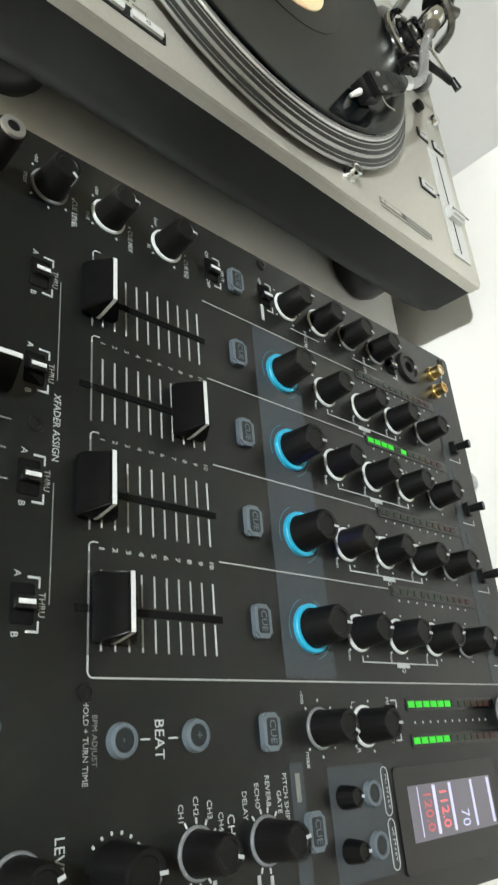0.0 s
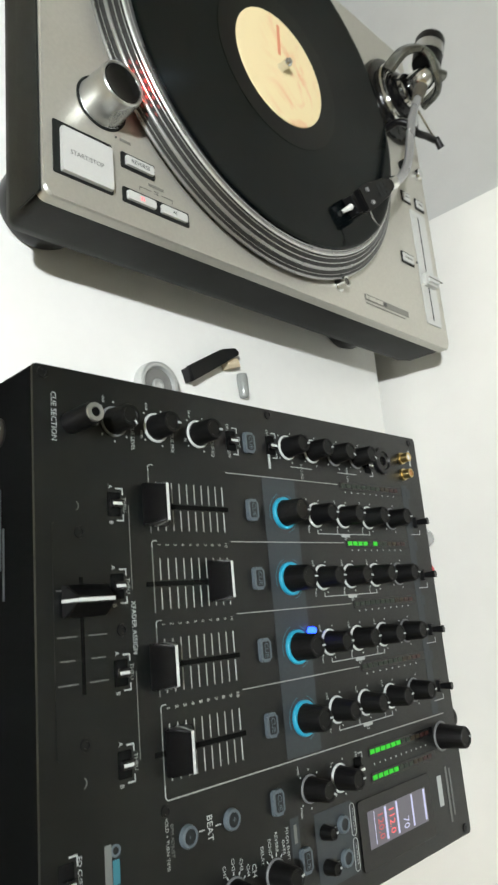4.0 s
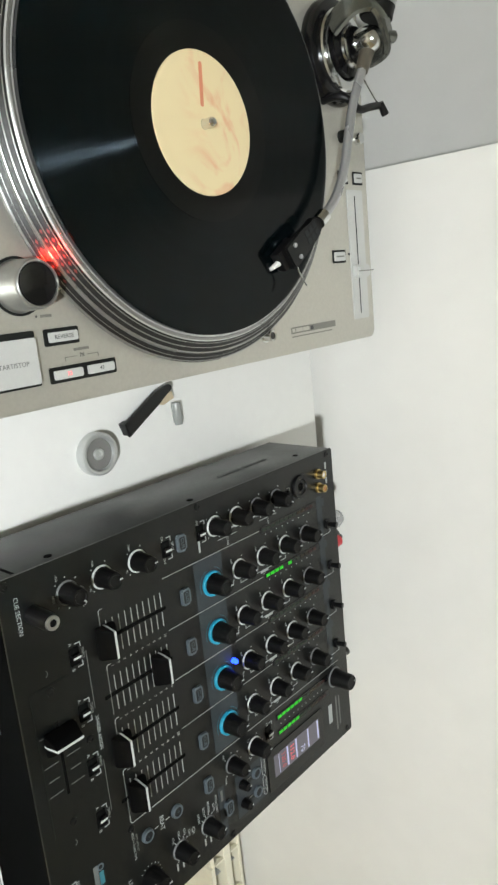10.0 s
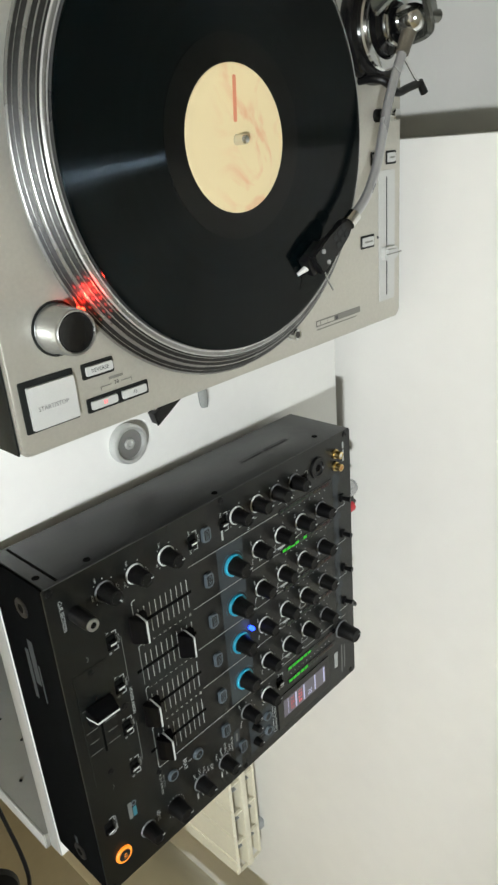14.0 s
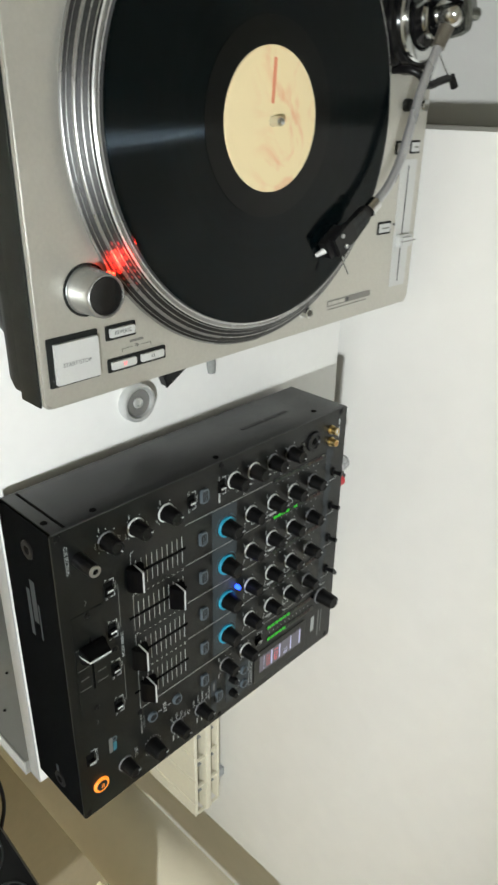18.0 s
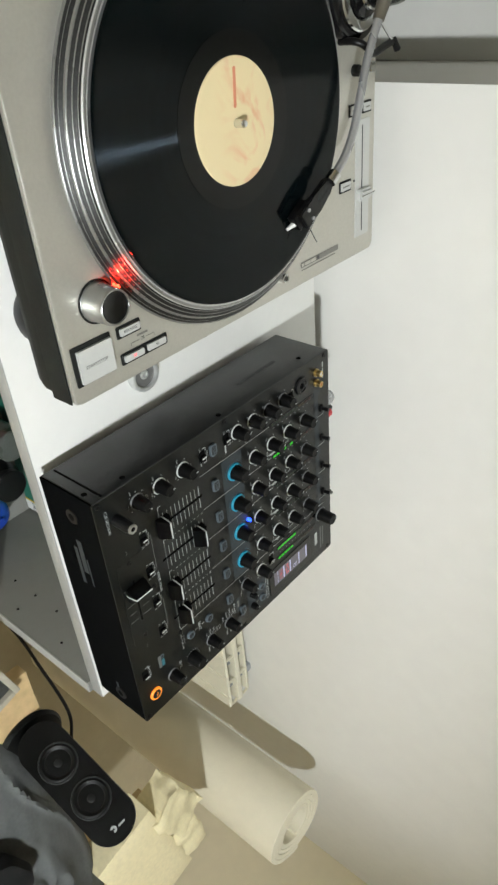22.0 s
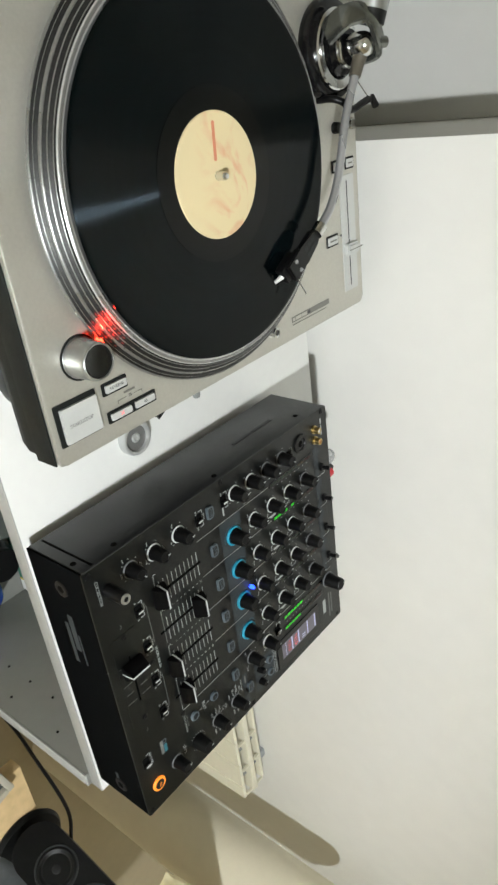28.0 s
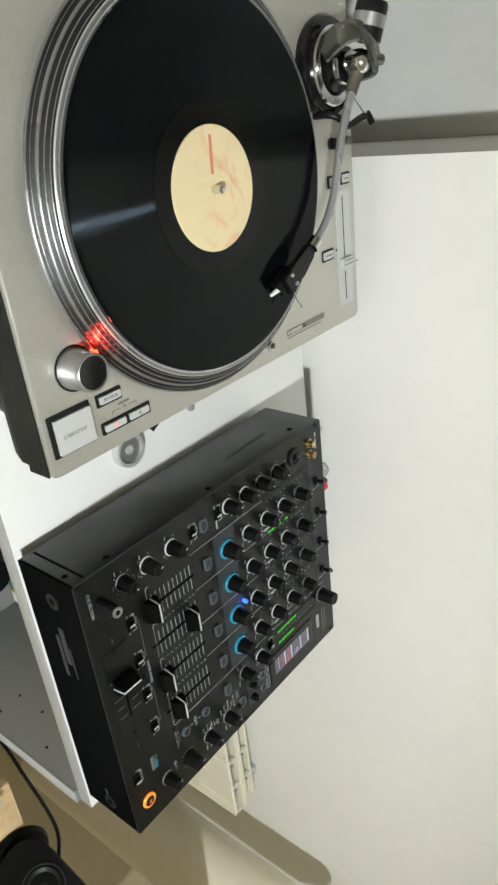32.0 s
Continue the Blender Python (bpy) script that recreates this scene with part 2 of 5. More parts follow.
    "led_redoff": mat("led_red_off", (0.024, 0.006, 0.005), 0.35, spec=0.3, vary=0.05, scale=200),
    "led_blue": mat("led_blue_lit", (0.0, 0.02, 0.6), 0.4, vary=0, rvary=0, emit=(0.012, 0.05, 1.0), power=7),
    "led_orange": mat("led_orange_ring", (0.6, 0.2, 0.03), 0.4, vary=0, rvary=0, emit=(1.0, 0.27, 0.02), power=0.9),
    "led_red": mat("strobe_red_lit", (0.6, 0.02, 0.01), 0.4, vary=0, rvary=0, emit=(1.0, 0.03, 0.012), power=14),
    "led_pink": mat("key_red_lit", (0.6, 0.1, 0.1), 0.4, vary=0, rvary=0, emit=(1.0, 0.05, 0.08), power=1.6),
    "screen": mat("screen_lit", (0.05, 0.05, 0.06), 0.3, vary=0, rvary=0, emit=(0.34, 0.31, 0.37), power=0.19),
    "screen_bar": mat("screen_bar_lit", (0.3, 0.3, 0.4), 0.3, vary=0, rvary=0, emit=(0.66, 0.68, 1.0), power=0.42),
    "screen_red": mat("screen_red_lit", (0.4, 0.05, 0.05), 0.3, vary=0, rvary=0, emit=(0.9, 0.12, 0.14), power=0.8),
    "screen_dark_red": mat("screen_dull_red", (0.3, 0.05, 0.05), 0.3, vary=0, rvary=0, emit=(0.9, 0.12, 0.14), power=0.3),
    "lens": mat("dark_lens", (0.02, 0.018, 0.015), 0.08, vary=0, rvary=0),
}


def vinyl(name):
    """Black vinyl: a dull flat lobe, and the walls of the grooves that throw the lamp back as a narrow radial streak."""
    m = mat(name, (0.0004, 0.0014, 0.0017), 0.14, spec=0.15, vary=0.05, scale=40)
    n, l = m.node_tree.nodes, m.node_tree.links

    def math_node(op, a, b=None):
        k = n.new("ShaderNodeMath")
        k.operation = op
        for i, v in enumerate((a, b)):
            if v is None:
                continue
            if isinstance(v, (int, float)):
                k.inputs[i].default_value = v
            else:
                l.new(v, k.inputs[i])
        return k.outputs[0]

    co = n.new("ShaderNodeTexCoord")
    flat = n.new("ShaderNodeVectorMath")
    flat.operation = "MULTIPLY"
    flat.inputs[1].default_value = (1, 1, 0)
    l.new(co.outputs["Object"], flat.inputs[0])
    unit = n.new("ShaderNodeVectorMath")
    unit.operation = "NORMALIZE"
    l.new(flat.outputs[0], unit.inputs[0])
    length = n.new("ShaderNodeVectorMath")
    length.operation = "LENGTH"
    l.new(flat.outputs[0], length.inputs[0])
    radius = length.outputs["Value"]
    slope = math_node("MULTIPLY", math_node("SUBTRACT", math_node("PINGPONG", math_node("MULTIPLY", radius, 8000), 1.0), 0.5), 2.3)
    lean = n.new("ShaderNodeVectorMath")
    lean.operation = "SCALE"
    l.new(unit.outputs[0], lean.inputs[0])
    l.new(slope, lean.inputs["Scale"])
    up = n.new("ShaderNodeVectorMath")
    up.inputs[1].default_value = (0, 0, 1)
    l.new(lean.outputs[0], up.inputs[0])
    tilt = n.new("ShaderNodeVectorMath")
    tilt.operation = "NORMALIZE"
    l.new(up.outputs[0], tilt.inputs[0])
    tracks = n.new("ShaderNodeTexNoise")
    tracks.noise_dimensions = "1D"
    tracks.inputs["Scale"].default_value, tracks.inputs["Detail"].default_value = 150, 5
    l.new(radius, tracks.inputs["W"])
    tone = n.new("ShaderNodeValToRGB")
    tone.color_ramp.elements[0].position, tone.color_ramp.elements[0].color = 0.30, (0.0022, 0.0028, 0.0033, 1)
    tone.color_ramp.elements[1].position, tone.color_ramp.elements[1].color = 0.75, (0.0034, 0.0045, 0.0056, 1)
    l.new(tracks.outputs["Fac"], tone.inputs[0])
    gloss = n.new("ShaderNodeBsdfAnisotropic")
    gloss.inputs["Roughness"].default_value = 0.13
    l.new(tone.outputs[0], gloss.inputs["Color"])
    l.new(tilt.outputs[0], gloss.inputs["Normal"])
    both = n.new("ShaderNodeAddShader")
    l.new(n["Principled BSDF"].outputs[0], both.inputs[0])
    l.new(gloss.outputs[0], both.inputs[1])
    l.new(both.outputs[0], n["Material Output"].inputs["Surface"])
    return m


M["vinyl"] = vinyl("grooved_vinyl")
M["vinyl_smooth"] = mat("run_out_vinyl", (0.0016, 0.0018, 0.0018), 0.2, spec=0.22, vary=0.05, scale=40)


def label_paper():
    m = mat("cream_label_paper", (0.78, 0.66, 0.40), 0.6, vary=0.03, scale=60)
    n, l = m.node_tree.nodes, m.node_tree.links
    b = n["Principled BSDF"]
    co = n.new("ShaderNodeTexCoord")
    no = n.new("ShaderNodeTexNoise")
    no.inputs["Scale"].default_value, no.inputs["Detail"].default_value, no.inputs["Distortion"].default_value = 22, 3, 2.6
    l.new(co.outputs["Object"], no.inputs["Vector"])
    rp = n.new("ShaderNodeMapRange")
    rp.inputs["From Min"].default_value, rp.inputs["From Max"].default_value = 0.47, 0.68
    rp.inputs["To Max"].default_value = 0.70
    l.new(no.outputs["Fac"], rp.inputs["Value"])
    sx = n.new("ShaderNodeSeparateXYZ")
    l.new(co.outputs["Object"], sx.inputs[0])
    side = n.new("ShaderNodeMapRange")
    side.inputs["From Min"].default_value, side.inputs["From Max"].default_value = -0.026, 0.014
    l.new(sx.outputs["Y"], side.inputs["Value"])
    both = n.new("ShaderNodeMath")
    both.operation = "MULTIPLY"
    l.new(rp.outputs[0], both.inputs[0])
    l.new(side.outputs[0], both.inputs[1])
    mx = n.new("ShaderNodeMix")
    mx.data_type = "RGBA"
    mx.inputs["A"].default_value, mx.inputs["B"].default_value = (0.80, 0.67, 0.40, 1), (0.72, 0.30, 0.16, 1)
    l.new(both.outputs[0], mx.inputs["Factor"])
    l.new(mx.outputs["Result"], b.inputs["Base Color"])
    return m


M["label"] = label_paper()
M["label_red"] = mat("red_label_print", (0.68, 0.24, 0.13), 0.6, vary=0.1, scale=90)

# ---- building helpers ----
ORG = {}


def thing(name, at, label, category, group="", kind=""):
    """An empty at the base of a thing, in metres from the cabinet top's origin."""
    ob = new(name)
    ob.empty_display_size = 0.05
    ob.location = (at[0], at[1], at[2] + T)
    ORG[ob] = Vector(at)
    return tagged(ob, label, category, group, kind)


def mesh_of(bm, name, material, smooth=True):
    me = bpy.data.meshes.new(name)
    bmesh.ops.recalc_face_normals(bm, faces=bm.faces)
    bm.to_mesh(me)
    bm.free()
    if smooth:
        me.shade_smooth()
        me.set_sharp_from_angle(angle=radians(35))
    me.materials.append(material)
    return me


def part(name, bm, material, parent=None, label="", at=(0, 0, 0), turn=0.0, tilt=(0, 0)):
    """One mesh (a bmesh, or mesh data to share) under a thing or a part, with its origin at `at`."""
    me = bm if isinstance(bm, bpy.types.Mesh) else mesh_of(bm, name, material)
    ob = new(name, me)
    at = Vector(at)
    if parent:
        ob.parent = parent
        ob.location = at - ORG[parent]
    else:
        ob.location = at + Vector((0, 0, T))
    ob.rotation_euler = (radians(tilt[0]), radians(tilt[1]), radians(turn))
    ORG[ob] = at
    return tagged(ob, label)


def box(x0, x1, y0, y1, z0, z1, bevel=0.0, seg=2, bm=None):
    bm = bm or bmesh.new()
    r = bmesh.ops.create_cube(bm, size=1)
    m = Matrix.LocRotScale(((x0 + x1) / 2, (y0 + y1) / 2, (z0 + z1) / 2), None, (x1 - x0, y1 - y0, z1 - z0))
    bmesh.ops.transform(bm, matrix=m, verts=r["verts"])
    if bevel:
        es = list({e for v in r["verts"] for e in v.link_edges})
        bmesh.ops.bevel(bm, geom=es, offset=bevel, segments=seg, affect="EDGES", profile=0.5)
    return bm


def lathe(profile, seg=40, bm=None, at=(0, 0, 0), wave=None):
    """Turn (radius, height) pairs round z; ends with radius 0 are closed. wave: (count, depth) flutes the side."""
    bm = bm or bmesh.new()
    rings = []
    for r, z in profile:
        if r < 1e-6:
            rings.append([bm.verts.new((at[0], at[1], at[2] + z))])
            continue
        row = []
        for i in range(seg):
            a = 2 * math.pi * i / seg
            rr = r * (1 + (wave[1] * math.cos(wave[0] * a) if wave else 0))
            row.append(bm.verts.new((at[0] + rr * math.cos(a), at[1] + rr * math.sin(a), at[2] + z)))
        rings.append(row)
    for a, b in zip(rings, rings[1:]):
        for i in range(seg):
            j = (i + 1) % seg
            if len(a) == 1 and len(b) == 1:
                continue
            if len(a) == 1:
                bm.faces.new((a[0], b[i], b[j]))
            elif len(b) == 1:
                bm.faces.new((a[i], a[j], b[0]))
            else:
                bm.faces.new((a[i], a[j], b[j], b[i]))
    return bm


def ringbar(r0, r1, z0, z1, seg=40, a0=0.0, a1=360.0, bm=None):
    """A flat ring, or an arc of one."""
    bm = bm or bmesh.new()
    full = a1 - a0 >= 359.9
    n = seg if full else seg + 1
    rows = []
    for i in range(n):
        a = radians(a0 + (a1 - a0) * i / seg)
        c, s = math.cos(a), math.sin(a)
        rows.append([bm.verts.new((r * c, r * s, z)) for r, z in ((r0, z0), (r1, z0), (r1, z1), (r0, z1))])
    for i in range(seg):
        a, b = rows[i], rows[(i + 1) % n]
        for k in range(4):
            bm.faces.new((a[k], b[k], b[(k + 1) % 4], a[(k + 1) % 4]))
    if not full:
        bm.faces.new(rows[0])
        bm.faces.new(rows[-1])
    return bm


def tube(points, radius, seg=12, bm=None, closed_ends=True):
    bm = bm or bmesh.new()
    pts = [Vector(p) for p in points]
    rad = radius if isinstance(radius, (list, tuple)) else [radius] * len(pts)
    rows, side = [], None
    for i, p in enumerate(pts):
        d = (pts[min(i + 1, len(pts) - 1)] - pts[max(i - 1, 0)]).normalized()
        side = (side - d * side.dot(d)) if side else d.orthogonal()
        side.normalize()
        up = d.cross(side)
        rows.append([bm.verts.new(p + rad[i] * (math.cos(2 * math.pi * k / seg) * side + math.sin(2 * math.pi * k / seg) * up)) for k in range(seg)])
    for a, b in zip(rows, rows[1:]):
        for k in range(seg):
            bm.faces.new((a[k], a[(k + 1) % seg], b[(k + 1) % seg], b[k]))
    if closed_ends:
        bm.faces.new(rows[0])
        bm.faces.new(rows[-1])
    return bm


def curve_points(ctrl, n=8):
    """Catmull-Rom points through the controls."""
    c = [Vector(p) for p in ctrl]
    c = [2 * c[0] - c[1]] + c + [2 * c[-1] - c[-2]]
    out = []
    for i in range(1, len(c) - 2):
        for k in range(n):
            t = k / n
            p0, p1, p2, p3 = c[i - 1:i + 3]
            out.append(0.5 * ((2 * p1) + (p2 - p0) * t + (2 * p0 - 5 * p1 + 4 * p2 - p3) * t * t + (3 * p1 - p0 - 3 * p2 + p3) * t ** 3))
    out.append(c[-2])
    return out


def prism(outline, z0, z1, bevel=0.0, bm=None):
    """Extrude a plan outline from z0 to z1."""
    bm = bm or bmesh.new()
    a = [bm.verts.new((x, y, z0)) for x, y in outline]
    b = [bm.verts.new((x, y, z1)) for x, y in outline]
    n = len(a)
    bm.faces.new(a)
    top = bm.faces.new(b)
    for i in range(n):
        bm.faces.new((a[i], a[(i + 1) % n], b[(i + 1) % n], b[i]))
    if bevel:
        bmesh.ops.bevel(bm, geom=list(top.edges), offset=bevel, segments=2, affect="EDGES")
    return bm


def round_rect(x0, x1, y0, y1, r, n=5):
    pts = []
    for cx, cy, a0 in ((x1 - r, y1 - r, 0), (x0 + r, y1 - r, 90), (x0 + r, y0 + r, 180), (x1 - r, y0 + r, 270)):
        for k in range(n + 1):
            a = radians(a0 + 90 * k / n)
            pts.append((cx + r * math.cos(a), cy + r * math.sin(a)))
    return pts


TEXTS = {}


def text_mesh(s, size, material, squeeze=1.0):
    key = (s, size, material.name, squeeze)
    if key not in TEXTS:
        cu = bpy.data.curves.new("lettering", "FONT")
        cu.body, cu.size, cu.align_x, cu.align_y, cu.extrude, cu.resolution_u = s, size, "CENTER", "CENTER", 0.00005, 2
        ob = bpy.data.objects.new("lettering", cu)
        scene.collection.objects.link(ob)
        bpy.context.view_layer.update()
        me = bpy.data.meshes.new_from_object(ob.evaluated_get(bpy.context.evaluated_depsgraph_get()))
        bpy.data.objects.remove(ob)
        bpy.data.curves.remove(cu)
        if squeeze != 1:
            me.transform(Matrix.Diagonal((squeeze, 1, 1, 1)))
        me.materials.clear()
        me.materials.append(material)
        TEXTS[key] = me
    return TEXTS[key]


def text(s, size, at, parent, material, turn=0.0, squeeze=1.0, tilt=(0, 0)):
    return part("lettering", text_mesh(s, size, material, squeeze), None, parent, at=at, turn=turn, tilt=tilt)


def bar(x0, x1, y0, y1, z, parent, material, name="printed_line", h=0.0003):
    return part(name, box(-(x1 - x0) / 2, (x1 - x0) / 2, -(y1 - y0) / 2, (y1 - y0) / 2, 0, h), material, parent, at=((x0 + x1) / 2, (y0 + y1) / 2, z))


def structure(name, bm, material, label, category):
    return tagged(part(name, bm, material), label, category, kind="structure")


# ---- the room ----
YW, YR, XL = 0.494, 0.670, -0.278       # wall plane, recess plane, edge between them (table coordinates)
RX0, RX1, RY0, CZ = -2.2, 2.3, -3.0, 2.60 - T
FZ = -T
structure("floor", box(RX0 - 0.2, RX1 + 0.2, RY0 - 0.2, YR + 0.45, FZ - 0.08, FZ), M["floor"], "brown wooden floor in shade below the cabinet", "floor")
structure("ceiling", box(RX0 - 0.2, RX1 + 0.2, RY0 - 0.2, YR + 0.45, CZ, CZ + 0.08), M["ceiling"], "plain white painted ceiling", "ceiling")
XB = 1.125                              # beyond it the wall turns away a little
structure("wall_north", prism([(XL, YW), (XB, YW), (RX1, YW + (RX1 - XB) * 0.23), (RX1, YR + 0.28), (XL, YR + 0.28)], FZ, CZ), M["wall"], "smooth white painted wall behind the cabinet", "wall")
structure("wall_recess", box(RX0, XL - 0.0005, YR, YR + 0.15, FZ, CZ), M["recess"], "recessed stretch of wall beside the white wall, toned grey for dimmer light", "wall")
# unseen walls that close the room; colours set for their bounced light
structure("wall_south", box(RX0, RX1, RY0 - 0.1, RY0, FZ, CZ), M["back"], "unseen wall behind the camera, coloured beige for fill", "wall")
structure("wall_west", box(RX0 - 0.1, RX0, RY0 - 0.1, YR + 0.15, FZ, CZ), M["side"], "unseen side wall coloured beige for warm fill", "wall")
structure("wall_east", box(RX1, RX1 + 0.1, RY0 - 0.1, YR + 0.15, FZ, CZ), M["cream"], "unseen side wall coloured cream for warm bounce", "wall")
structure("baseboard", box(0.37, XB, YW - 0.014, YW - 0.0005, FZ, FZ + 0.07, 0.003), M["skirting"], "brown wooden skirting along the white wall", "skirting")

# ---- the cabinet ----
CX0, CX1, CY0, CY1 = -1.35, 0.3582, -0.0102, 0.4640
cabinet = thing("shelf_cabinet", ((CX0 + CX1) / 2, 0.22, FZ), "white open shelving cabinet with drilled side panels under the record gear", "cabinet")
part("top", box(CX0, CX1, CY0 + 0.0006, CY1, -0.019, 0, 0.0006), M["board"], cabinet)
part("edge_band", box(CX0, CX1, CY0 - 0.0006, CY0 + 0.0005, -0.0192, -0.0004, 0.0004), M["edging"], cabinet, "edge band toned grey for weaker front light")
for x in (CX0, CX1 - 0.018):
    side = part("side_panel", box(x, x + 0.018, CY0 - 0.004, CY1, FZ + 0.001, -0.0195, 0.0005), M["inner"], cabinet, "white side panel with peg holes, toned grey for shade")
    part("edge_band", box(x - 0.0002, x + 0.0182, CY0 - 0.0062, CY0 - 0.0041, FZ + 0.001, -0.0195, 0.0006), M["edging"], side, "edge band toned grey for weaker front light")
    if x > 0:
        hole = mesh_of(lathe([(0, 0.0006), (0.0019, 0.0006), (0.0019, -0.0004), (0, -0.0004)], 14), "peg_hole", M["hole"])
        for y, z0, step, n in ((0.0367, -0.0500, 0.0515, 12), (0.0052, -0.1003, 0.1026, 6)):
            for k in range(n):
                part("peg_hole", hole, None, side, at=(x, y, z0 - step * k), tilt=(0, -90))
# shelves and back share the laminate with shade in its colour
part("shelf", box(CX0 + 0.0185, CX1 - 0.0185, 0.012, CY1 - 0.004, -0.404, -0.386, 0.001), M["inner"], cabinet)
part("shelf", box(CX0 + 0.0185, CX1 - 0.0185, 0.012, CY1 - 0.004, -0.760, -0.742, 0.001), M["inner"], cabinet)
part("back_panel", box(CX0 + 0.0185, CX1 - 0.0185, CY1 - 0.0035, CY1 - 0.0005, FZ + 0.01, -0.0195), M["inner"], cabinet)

# ---- the turntable ----
TX0, TX1, TY0, TY1, TZ = -0.460, -0.1045, -0.0060, 0.4503, 0.098
PX, PY, PZ = -0.2887, 0.1980, 0.005         # spindle, and how far the platter stands clear of the plate
tt = thing("turntable", ((TX0 + TX1) / 2, (TY0 + TY1) / 2, 0), "silver direct-drive turntable with dark sides playing a record", "turntable")
body = bmesh.new()
rings = []
for inset, z in ((0.000, 0.088), (0.0008, 0.054), (0.004, 0.043), (0.015, 0.0315), (0.022, 0.0310)):
    rings.append([body.verts.new((x, y, z)) for x, y in round_rect(TX0 + inset, TX1 - inset, TY0 + inset, TY1 - inset, 0.006)])
for a, b in zip(rings, rings[1:]):
    for i in range(len(a)):
        body.faces.new((a[i], a[(i + 1) % len(a)], b[(i + 1) % len(b)], b[i]))
body.faces.new(rings[0])
body.faces.new(rings[-1])


part("plinth", body, M["ttbody"], tt, "dark rubber-coated plinth with sloping lower sides")
part("top_plate", prism(round_rect(TX0 - 0.0008, TX1 + 0.0008, TY0 - 0.0008, TY1 + 0.0008, 0.006), 0.0882, TZ, 0.0018), M["silver"], tt, "champagne silver metal top plate")
# added strip: darkens the plate's front side, which lies in shade
part("front_shade_strip", box(TX0 + 0.001, TX1 - 0.001, TY0 - 0.0026, TY0 - 0.0012, 0.0700, 0.0952, 0.0004), M["ttbody"], tt, "added dark strip standing in for shade on the plate's front")
chamfer = bmesh.new()
edge_rows = [[chamfer.verts.new((x, y, z)) for x, y in round_rect(TX0 - o, TX1 + o, TY0 - o, TY1 + o, 0.006)] for o, z in ((0.0010, TZ - 0.0026), (0.0011, TZ - 0.0018), (0.0004, TZ - 0.0004), (-0.0004, TZ + 0.0001))]
for a, b in zip(edge_rows, edge_rows[1:]):
    for i in range(len(a)):
        chamfer.faces.new((a[i], a[(i + 1) % len(a)], b[(i + 1) % len(b)], b[i]))
part("plate_edge", chamfer, M["silver_edge"], tt, "bright bevelled edge of the plate")
foot = mesh_of(lathe([(0, 0.0315), (0.029, 0.0315), (0.031, 0.027), (0.031, 0.010), (0.028, 0.003), (0.022, 0), (0, 0)], 36), "foot", M["plastic"])
for x in (TX0 + 0.052, TX1 - 0.050):
    for y in (TY0 + 0.046, TY1 - 0.055):
        part("foot", foot, None, tt, "round black damping foot", at=(x, y, 0))
# platter: stepped rim with rows of strobe dots
RIDGES = ((0.1755, 0.1738), (0.1722, 0.1716), (0.1693, 0.1670), (0.1648, 0.1638), (0.1614, 0.1605), (0.1592, 0.1550))


def rim_z(r):
    return min(0.1100, 0.0990 + (0.1755 - r) * 0.70)


prof = [(0.0300, 0.0985), (0.1755, 0.0985)]
for r0, r1 in RIDGES:
    for k in range(9):
        u = k / 8
        r = r0 + (r1 - r0) * (0.5 - 0.5 * math.cos(math.pi * u))
        prof.append((r, rim_z(r) - 0.0004 + 0.55 * (r0 - r1) * math.sin(math.pi * u)))
prof += [(0.1548, 0.1098), (0.0100, 0.1098)]
platter = part("platter", lathe(prof, 160), M["turned"], tt, "cast aluminium platter with a dotted strobe rim", at=(PX, PY, PZ))
part("rim_lip", lathe([(0.1594, 0.1096), (0.1594, 0.1106), (0.1588, 0.1112), (0.1556, 0.1116), (0.1546, 0.1112), (0.1546, 0.1098)], 160), M["lip"], platter, "bright inner lip", at=(PX, PY, PZ))
GROOVES = [(a[1], rim_z(a[1]) - 0.0003, b[0], rim_z(b[0]) - 0.0003) for a, b in zip(RIDGES, RIDGES[1:])]
for r0, z0, r1, z1 in GROOVES:
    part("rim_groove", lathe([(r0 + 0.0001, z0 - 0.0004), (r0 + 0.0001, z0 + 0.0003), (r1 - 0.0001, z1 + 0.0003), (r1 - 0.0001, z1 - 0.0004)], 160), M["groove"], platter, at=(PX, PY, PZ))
dot, near = bmesh.new(), bmesh.new()
for (r0, z0, r1, z1), n in zip(GROOVES[1:], (180, 176, 172, 168)):
    for i in range(n):
        a = 2 * math.pi * i / n
        c, s = math.cos(a), math.sin(a)
        vs = []
        for w, u in ((-0.0019, 0.5), (0, 0.18), (0.0019, 0.5), (0, 0.82)):
            r, z = r0 + (r1 - r0) * u, z0 + (z1 - z0) * u + 0.0005
            vs.append((r * c - w * s, r * s + w * c, z))
        # dots in the arc by the strobe take the red-lit colour
        row = near if -64 < (math.degrees(a) + 180) % 360 - 180 < -51 else dot
        row.faces.new([row.verts.new(v) for v in vs])
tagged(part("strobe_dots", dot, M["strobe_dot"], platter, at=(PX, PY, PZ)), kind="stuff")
tagged(part("strobe_dots", near, M["red_lit_dot"], platter, "strobe dots coloured red to show the strobe light on them", at=(PX, PY, PZ)), kind="stuff")
part("slipmat", lathe([(0, 0.1116), (0.1498, 0.1116), (0.1505, 0.1110), (0.1498, 0.1103), (0, 0.1103)], 90), M["ttbody"], tt, "black felt slipmat", at=(PX, PY, PZ))
part("spindle", lathe([(0, 0.1245), (0.0022, 0.1243), (0.0034, 0.1227), (0.0036, 0.1205), (0.0036, 0.111), (0, 0.111)], 24), M["chrome"], tt, at=(PX, PY, PZ))

rec = thing("vinyl_record", (PX, PY, 0.1120 + PZ), "black vinyl record with a cream and red label", "record")
